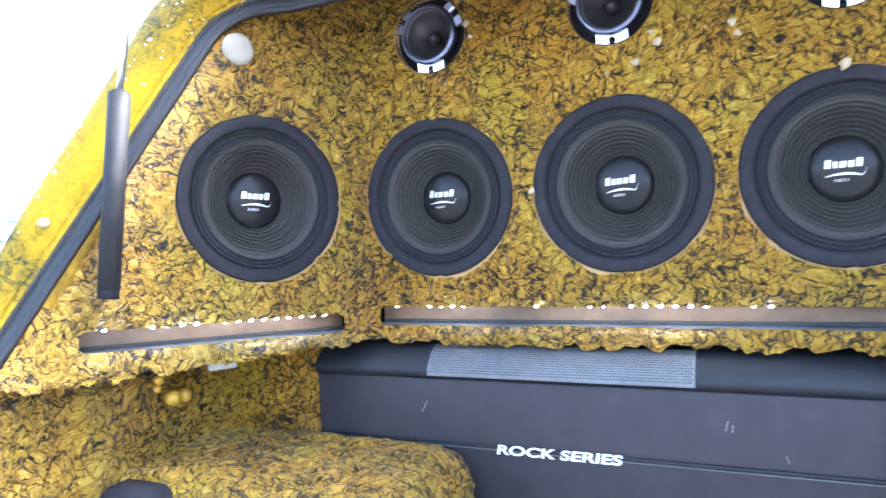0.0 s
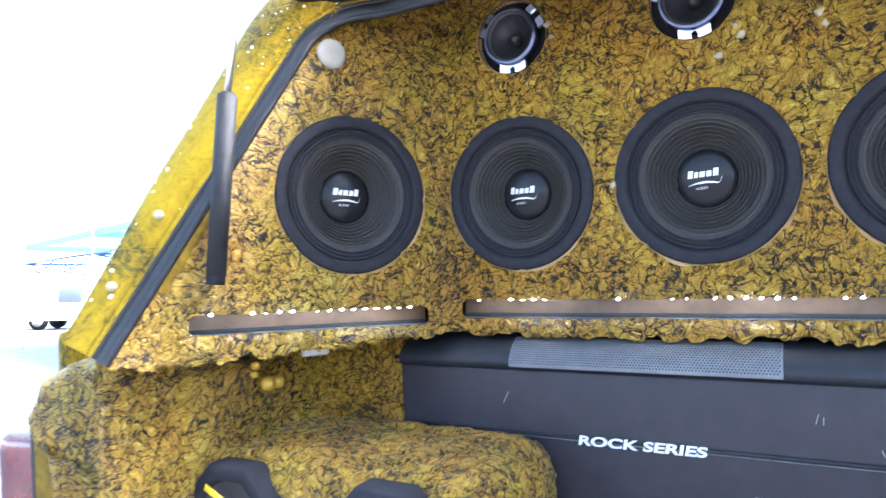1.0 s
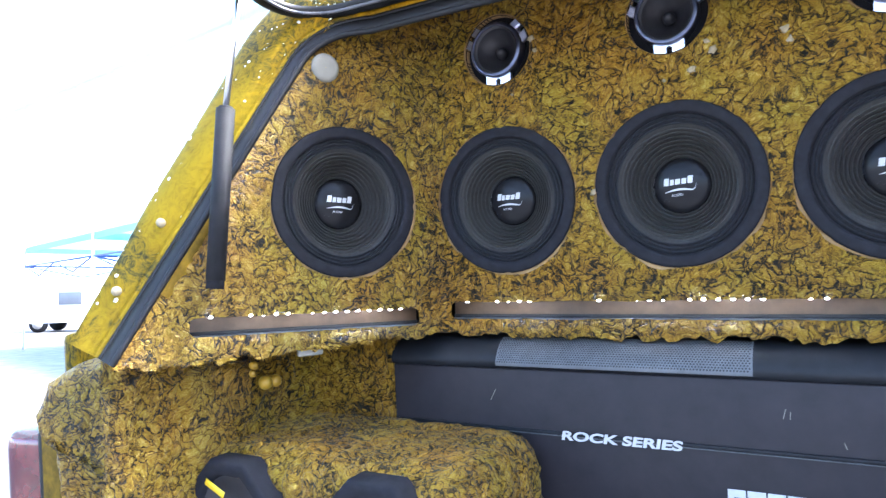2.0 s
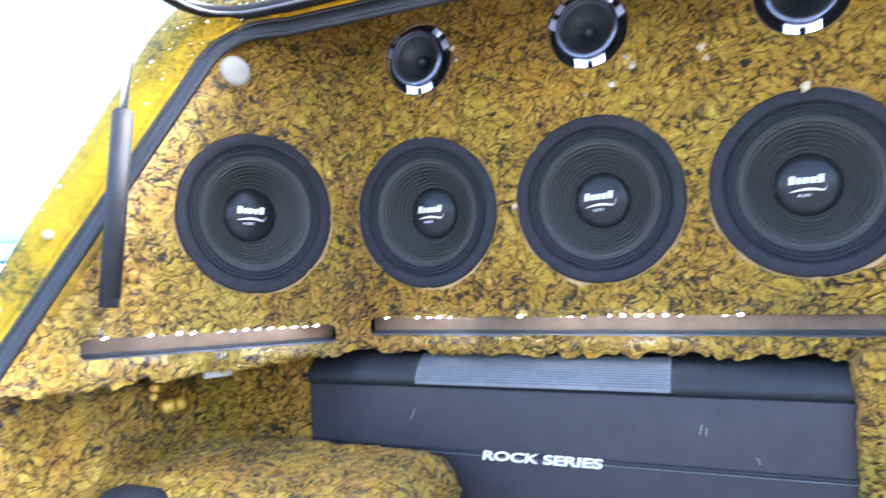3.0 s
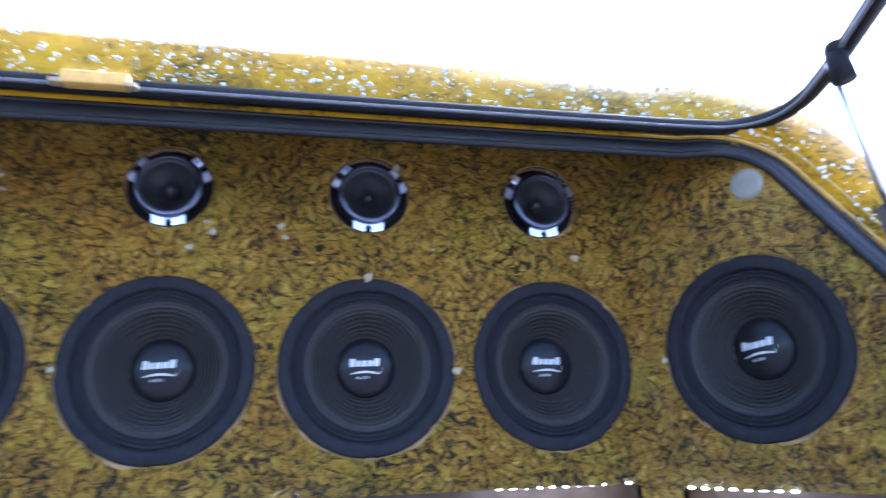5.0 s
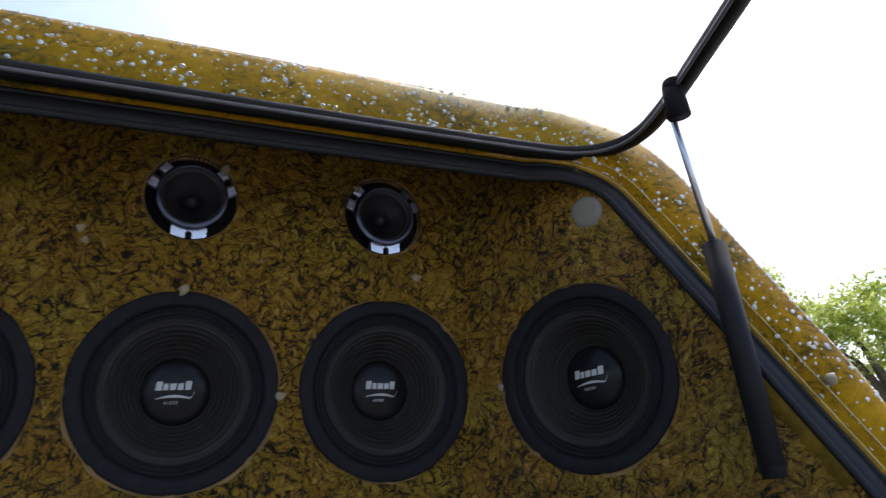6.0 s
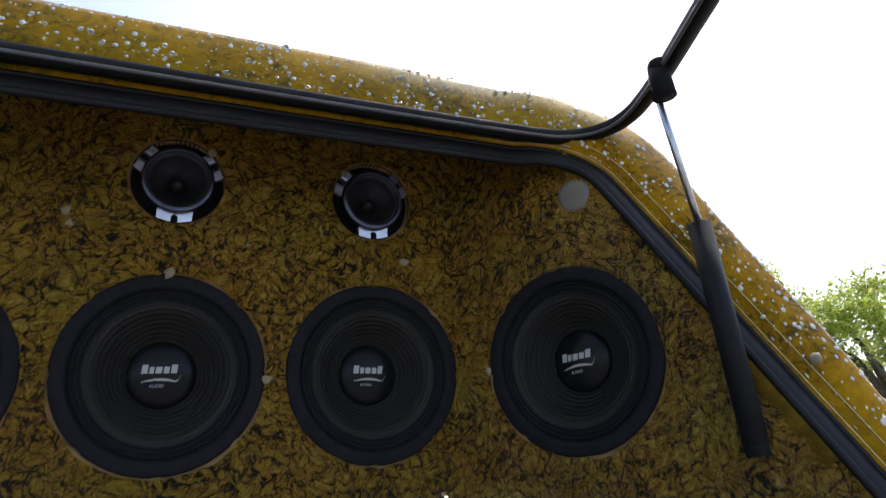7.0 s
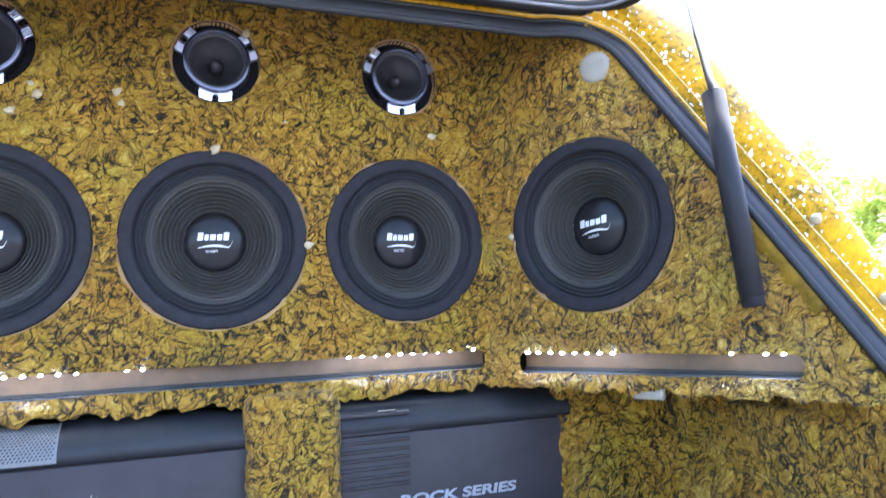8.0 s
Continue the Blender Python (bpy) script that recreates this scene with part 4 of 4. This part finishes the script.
for x, z, ln, an in ((-0.010, 1.120, 0.012, 75), (-0.004, 1.118, 0.009, 85), (0.050, 1.088, 0.008, 110), (-0.385, 1.120, 0.018, 62)):
    part("pale_mark", box((ln, 0.0006, 0.0010)), M_PLUG, amp, "small pale mark", smooth=False, m=pose(x, AMP_Y - 0.0003, z, 0, -an, 0))

amp2 = build_amp(0.250, 0.570, "black ribbed car amplifier with a dim grey marking")
for k in range(9):
    part("rib", box((0.090, 0.004, 0.0040), (0.298, AMP_Y - 0.0015, 1.182 - k * 0.0105), 0.0010, 1), M_AMP, amp2, smooth=False)
add("lettering", amp_words(M_TRIM), amp2, "dim grey lettering", pose(0.4055, AMP_Y - 0.0012, 1.0710, 90))
for x, z, ln in ((0.315, 1.186, 0.022), (0.335, 1.184, 0.016)):
    part("pale_mark", box((ln, 0.0006, 0.0012), (x, AMP_Y - 0.0002, z)), M_PLUG, amp2, "small pale mark", smooth=False)

post = rounded_lump((0.104, 0.10, 0.42), 0.012, 0.006, (0.2015, 0.798, 1.004))
ob = part("divider_post", post, M_CRUMPLE)
crumple_mesh(ob.data, 0.006, 13)
tagged(ob, "crumpled gold and black post between the two amplifiers", "post")

for sd in (-1, 1):
    # niche wall below the wing, with its ceiling
    plan = smooth_path([(0.548, 0.80), (0.552, 0.764), (0.600, 0.757), (0.655, 0.742), (0.686, 0.690), (0.694, 0.600), (0.700, 0.520), (0.706, 0.450), (0.716, 0.405), (0.735, 0.392)], 9)
    pts = []
    for p in plan:
        pts.append([Vector((sd * p.x, p.y, z)) for z in np.linspace(0.93, 1.214, 48)])
    if sd < 0:
        pts = pts[::-1]
    ni = thing("niche", pose(0, 0, 0), "dim niche lined with crumpled gold and black skin", "niche", "side niches")
    me = grid_mesh("lining", pts, M_CRUMPLE)
    # keep the relief towards the inside of the niche
    add("lining", crumple_mesh(me, -0.010, 17), ni)
    tri = [on_wing(sd, 0.0, 1.2125, -0.014), Vector((sd * 0.70, 0.80, 1.2125)), Vector((sd * 0.735, 0.47, 1.2125)), on_wing(sd, 0.40, 1.2125, -0.014)]
    bm = bmesh.new()
    lo = [bm.verts.new(v) for v in tri]
    hi = [bm.verts.new(v + Vector((0, 0, 0.006))) for v in tri]
    bm.faces.new(lo)
    bm.faces.new(hi[::-1])
    for k in range(4):
        bm.faces.new((lo[k], hi[k], hi[(k + 1) % 4], lo[(k + 1) % 4]))
    bmesh.ops.recalc_face_normals(bm, faces=bm.faces)
    part("ceiling_board", bm, M_DARK, ni, smooth=False)
    # speaker pod on the floor of the niche
    pod = thing("speaker_pod", pose(0, 0, 0), "lumpy gold and black speaker pod in front of the amplifiers", "speaker pod", "speaker pods")
    ob = part("pod_shell", rounded_lump((0.47, 0.235, 0.20), 0.040, 0.0065, (sd * 0.548, 0.6475, 0.975 if sd < 0 else 0.925)), M_CRUMPLE, pod)
    crumple_mesh(ob.data, 0.013, 23)
    if sd < 0:
        for x, z in ((-0.645, 0.997), (-0.417, 0.998)):
            m_ = pose(x, 0.505, z, 90, 0, 0) @ Matrix.Diagonal((1.15, 1.15, 1.0, 1.0))
            fr = add("driver_frame", lathe("driver_frame", [(0.045, -0.018), (0.052, 0.002), (0.066, 0.004), (0.070, 0.001), (0.070, -0.03)], M_FRAME, 8), pod, "black eight-sided driver frame", m_ @ pose(0, 0, 0, 0, 0, 22.5))
            add("driver_cone", lathe("driver_cone", [(0.001, -0.020), (0.02, -0.016), (0.047, -0.004)], M_HORN, 32), pod, "black driver cone", m_)
        ob = part("sticker", box((0.036, 0.0008, 0.009)), M_YELLOW, None, m=pose(-0.665, 0.4995, 1.035, 0, 24, 0))
        tagged(ob, "yellow sticker on the black driver frame", "sticker")

# smooth beads of filler on the niche wall
for k, (y, z, r) in enumerate(((0.6181, 1.1483, 0.0105), (0.6378, 1.1482, 0.0090), (0.5965, 1.1786, 0.0060), (0.5939, 1.1674, 0.0055))):
    bm = bmesh.new()
    bmesh.ops.create_icosphere(bm, subdivisions=3, radius=r)
    for v in bm.verts:
        v.co *= 1 + 0.16 * math.sin(90 * v.co.z + k) * math.cos(80 * v.co.y)
    ob = part("filler_bead", bm, M_BEAD, None, m=pose(-0.6845, y, z))
    tagged(ob, "smooth gold bead of filler on the niche wall", "filler bead", "filler beads")

# ---------------------------------------------------------------- plugs, putty chips on the wall
for sd in (-1, 1):
    ob = add("plug", lathe("plug", [(0.0005, 0.0040), (0.014, 0.0042), (0.0190, 0.0030), (0.0203, 0.0), (0.0203, -0.006)], M_PLUG, 32), None, "", facing(sd * (CORNER + 0.178), 1.5925, 0.002))
    tagged(ob, "round off-white plug in the upper corner of the wall", "plug", "plugs")
    ob = part("strap_end", box((0.036, 0.010, 0.016), (0, 0, 0), 0.004, 3), M_PLUG, None, m=pose(sd * 0.580, 0.600, 1.203, 0, 0, sd * -59))
    tagged(ob, "off-white tab hanging under the light slot", "tab", "tabs under the slots")

chips = [(-0.2265, 1.398, 0.005), (0.1175, 1.508, 0.007), (0.2265, 1.392, 0.006), (0.5085, 1.398, 0.005), (-0.305, 1.622, 0.006), (-0.300, 1.605, 0.004), (-0.068, 1.560, 0.006), (-0.094, 1.540, 0.006),
         (-0.128, 1.532, 0.003), (-0.338, 1.548, 0.003), (0.012, 1.570, 0.006), (0.016, 1.556, 0.005), (0.392, 1.538, 0.007), (-0.075, 1.572, 0.004), (0.20, 1.545, 0.003), (0.315, 1.650, 0.005), (0.155, 1.655, 0.006)]
for k, (u, z, r) in enumerate(chips):
    bm = bmesh.new()
    bmesh.ops.create_icosphere(bm, subdivisions=2, radius=1.0)
    rr = random.Random(k)
    ph = [rr.uniform(0, 6) for _ in range(3)]
    for v in bm.verts:
        s_ = 1 + 0.35 * math.sin(3 * v.co.x + ph[0]) * math.cos(4 * v.co.y + ph[1])
        v.co = Vector((v.co.x * r * s_, v.co.y * r * 0.8 * s_, v.co.z * 0.0022))
    ob = part("putty_chip", bm, M_PUTTY, None, m=facing(u, z, 0.0030, rr.uniform(0, 180)))
    tagged(ob, "cream chip of bare filler on the gold skin", "filler chip", "filler chips")

# ---------------------------------------------------------------- surroundings
M_GROUND = simple("pale_gravel_yard", (0.16, 0.150, 0.135), 0.6, grain=0.35, scale=3.0, bump=0.004)
M_CANVAS = simple("pale_blue_canvas", (0.34, 0.58, 0.62), 0.8, grain=0.08, scale=1.2)
_n, _l = M_CANVAS.node_tree.nodes, M_CANVAS.node_tree.links
_t = _n.new("ShaderNodeBsdfTranslucent")
_t.inputs["Color"].default_value = (0.28, 0.58, 0.62, 1)
_m = _n.new("ShaderNodeMixShader")
_m.inputs[0].default_value = 0.5
_l.new(_n["Principled BSDF"].outputs[0], _m.inputs[1])
_l.new(_t.outputs[0], _m.inputs[2])
_l.new(_m.outputs[0], _n["Material Output"].inputs["Surface"])
M_BLUE = simple("blue_painted_steel", (0.05, 0.10, 0.30), 0.4, grain=0.15, scale=5)
M_WHITE = simple("white_car_paint", (0.78, 0.79, 0.80), 0.2, grain=0.03, scale=2, coat=1.0)
M_PANE = simple("grey_window", (0.15, 0.16, 0.17), 0.1, grain=0.1, scale=2)
M_BARK = simple("grey_bark", (0.12, 0.09, 0.065), 0.9, grain=0.4, scale=8, bump=0.02)


def leaf_material():
    m, n, l, b = material("spring_leaves")
    r = ramp(n, [(0.0, (0.26, 0.34, 0.05)), (0.5, (0.42, 0.50, 0.08)), (1.0, (0.58, 0.62, 0.16))])
    g = n.new("ShaderNodeNewGeometry")
    l.new(g.outputs["Random Per Island"], r.inputs[0])
    l.new(r.outputs[0], b.inputs["Base Color"])
    b.inputs["Roughness"].default_value = 0.55
    tr = n.new("ShaderNodeBsdfTranslucent")
    l.new(r.outputs[0], tr.inputs["Color"])
    mx = n.new("ShaderNodeMixShader")
    mx.inputs[0].default_value = 0.5
    l.new(b.outputs[0], mx.inputs[1])
    l.new(tr.outputs[0], mx.inputs[2])
    l.new(mx.outputs[0], n["Material Output"].inputs["Surface"])
    return m


M_LEAF = leaf_material()

bm = bmesh.new()
bmesh.ops.create_grid(bm, x_segments=40, y_segments=40, size=1500)
ob = part("ground", bm, M_GROUND, None, smooth=False, m=SLOPE)
tagged(ob, "pale damp gravel yard", "ground", kind="structure")


def build_tree(x, y, height, spread, seed, leaves=20000):
    rnd = random.Random(seed)
    t = thing("tree", SLOPE @ pose(x, y, 0), "broad leafy tree in fresh light green", "tree", "trees")
    bm = bmesh.new()
    rod((0, 0, 0), (0.1, 0, height * 0.42), 0.26, 12, bm, 0.17)
    tips = []
    for k in range(16):
        a = 2 * math.pi * k / 16 + rnd.uniform(-0.2, 0.2)
        r = spread * rnd.uniform(0.45, 0.95)
        h0 = height * rnd.uniform(0.28, 0.45)
        tip = Vector((r * math.cos(a), r * math.sin(a), height * rnd.uniform(0.45, 0.92)))
        mid = Vector((tip.x * 0.4, tip.y * 0.4, (h0 + tip.z) / 2 + 0.3))
        rod((0.05, 0, h0), mid, 0.10, 8, bm, 0.06)
        rod(mid, tip, 0.06, 6, bm, 0.015)
        tips += [tip, mid]
    tips.append(Vector((0, 0, height * 0.95)))
    part("trunk", bm, M_BARK, t, "grey trunk and limbs")
    clumps = []
    for _ in range(130):
        a, e = rnd.uniform(0, 2 * math.pi), rnd.uniform(-0.5, 1.0)
        rr = rnd.uniform(0.55, 1.0)
        clumps.append((Vector((spread * rr * math.cos(a) * math.sqrt(max(0.05, 1 - e * e)), spread * rr * math.sin(a) * math.sqrt(max(0.05, 1 - e * e)), height * (0.62 + 0.36 * e * rr))), rnd.uniform(0.3, 0.62)))
    verts, faces = [], []
    for _ in range(leaves):
        c, r = rnd.choice(clumps)
        dvec = Vector((rnd.gauss(0, 1), rnd.gauss(0, 1), rnd.gauss(0, 0.8)))
        p = c + dvec.normalized() * r * rnd.random() ** 0.5
        q = Euler((rnd.uniform(-1, 1), rnd.uniform(-1, 1), rnd.uniform(0, 6.3))).to_matrix()
        s = rnd.uniform(0.05, 0.11)
        base = len(verts)
        for a, b, h in ((-s, 0, 0), (0, -s * 0.5, 0.02), (s, 0, 0), (0, s * 0.5, 0.02)):
            verts.append(tuple(p + q @ Vector((a, b, h))))
        faces.append((base, base + 1, base + 2, base + 3))
    me = bpy.data.meshes.new("crown")
    me.from_pydata(verts, [], faces)
    me.materials.append(M_LEAF)
    tagged(add("crown", me, t, "fresh light green leaves"), kind="stuff")
    return t


build_tree(14.4, 14.4, 7.1, 3.0, 7, 24000)
build_tree(19.5, 12.5, 6.2, 2.6, 8, 12000)


def build_vehicle(m, label, length=4.6, roof=1.55, width=1.8, pickup=False):
    v = thing("car", m, label, "car", "parked cars")
    prof = [(0, 0.35), (0.02, 0.75), (0.25, 0.9), (0.95, 1.0), (1.55, roof), (2.2, roof + 0.03), (3.0, roof)] + ([(3.15, 1.0), (length, 0.98), (length, 0.4)] if pickup else [(length - 0.35, roof - 0.08), (length, 1.0), (length, 0.4)])
    bm = bmesh.new()
    rows = []
    for yy, sc in ((-width / 2, 0.96), (-width / 2 + 0.12, 1.0), (width / 2 - 0.12, 1.0), (width / 2, 0.96)):
        rows.append([bm.verts.new((x, yy, z if z < 0.8 else 0.8 + (z - 0.8) * sc)) for x, z in prof])
    for i in range(3):
        for j in range(len(prof) - 1):
            bm.faces.new((rows[i][j], rows[i + 1][j], rows[i + 1][j + 1], rows[i][j + 1]))
    for r_ in (rows[0], rows[-1]):
        bm.faces.new(r_)
    bmesh.ops.recalc_face_normals(bm, faces=bm.faces)
    part("body", bm, M_WHITE, v, "white painted body", smooth=False)
    for yy in (-width / 2 - 0.006, width / 2 + 0.006):
        part("side_window", box((0.85, 0.012, roof - 1.12), (2.05, yy, (roof + 1.0) / 2), 0.004), M_PANE, v, "dark side window")
        if not pickup:
            part("side_window", box((0.95, 0.012, roof - 1.12), (3.2, yy, (roof + 1.0) / 2), 0.004), M_PANE, v, "dark side window")
        for x in (0.85, length - 0.9):
            w = part("wheel", rod((x, yy - 0.02 * (1 if yy > 0 else -1), 0.33), (x, yy - 0.2 * (1 if yy > 0 else -1), 0.33), 0.33, 24), M_RUBBER, v, "black tyre")
            part("rim", rod((x, yy + 0.005 * (1 if yy > 0 else -1), 0.33), (x, yy - 0.01 * (1 if yy > 0 else -1), 0.33), 0.2, 18), M_STEEL, w)
    return v


build_vehicle(SLOPE @ pose(13.93, 5.97, 0, 0, 0, 195), "white van parked beside the trees", 4.9, 2.18, 1.9)
build_vehicle(SLOPE @ pose(-28.0, 15.0, 0, 0, 0, 35), "white pickup parked in the yard behind the canopy", 5.0, 1.62, 1.8, True)


def build_canopy(m, w=5.5, h=2.25, dp=5.5, truss=True):
    c = thing("canopy_tent", m, "pale canopy tent on a blue steel truss frame" if truss else "pale blue canopy tent on white steel posts", "canopy tent")
    bm = bmesh.new()
    ring = [bm.verts.new((x, y, h + (0.44 if truss else 0.16))) for x, y in ((-w / 2, -dp / 2), (w / 2, -dp / 2), (w / 2, dp / 2), (-w / 2, dp / 2))]
    low = [bm.verts.new((x, y, h + (0.30 if truss else -0.06))) for x, y in ((-w / 2 - 0.02, -dp / 2 - 0.02), (w / 2 + 0.02, -dp / 2 - 0.02), (w / 2 + 0.02, dp / 2 + 0.02), (-w / 2 - 0.02, dp / 2 + 0.02))]
    apex = bm.verts.new((0, 0, h + 1.55))
    for k in range(4):
        bm.faces.new((ring[k], ring[(k + 1) % 4], apex))
        bm.faces.new((low[k], low[(k + 1) % 4], ring[(k + 1) % 4], ring[k]))
    part("roof", bm, M_CANVAS, c, "pale blue canvas roof", smooth=False)
    corners = [(-w / 2, -dp / 2), (w / 2, -dp / 2), (w / 2, dp / 2), (-w / 2, dp / 2)]
    for k, (x, y) in enumerate(corners):
        part("post", rod((x, y, 0), (x, y, h + (0.42 if truss else 0.1)), 0.025, 10), M_WHITE, c, "white steel post")
        x2, y2 = corners[(k + 1) % 4]
        part("beam", rod((x, y, h - 0.04), (x2, y2, h - 0.04), 0.022, 8), M_BLUE if truss else M_WHITE, c, "blue truss beam" if truss else "white steel beam")
        n = 4 if truss else 0
        for i in range(n):
            a = Vector((x, y, h - 0.04)).lerp(Vector((x2, y2, h - 0.04)), i / n)
            b = Vector((x, y, h - 0.04)).lerp(Vector((x2, y2, h - 0.04)), (i + 1) / n)
            d1, d2 = (Vector((0, 0, -0.28)), Vector((0, 0, 0))) if i % 2 else (Vector((0, 0, 0)), Vector((0, 0, -0.28)))
            part("brace", rod(a + d1, b + d2, 0.016, 8), M_BLUE, c, "blue truss brace")
    return c


build_canopy(SLOPE @ pose(-9.4, 9.94, 0, 0, 0, -15.9), 5.5, 2.2)
build_canopy(SLOPE @ pose(-14.7, 11.45, 0, 0, 0, -15.9), 5.4, 2.2)
build_canopy(SLOPE @ pose(-5.0, -0.1, 0, 0, 0, -7), 6.0, 2.5, 4.4, False)
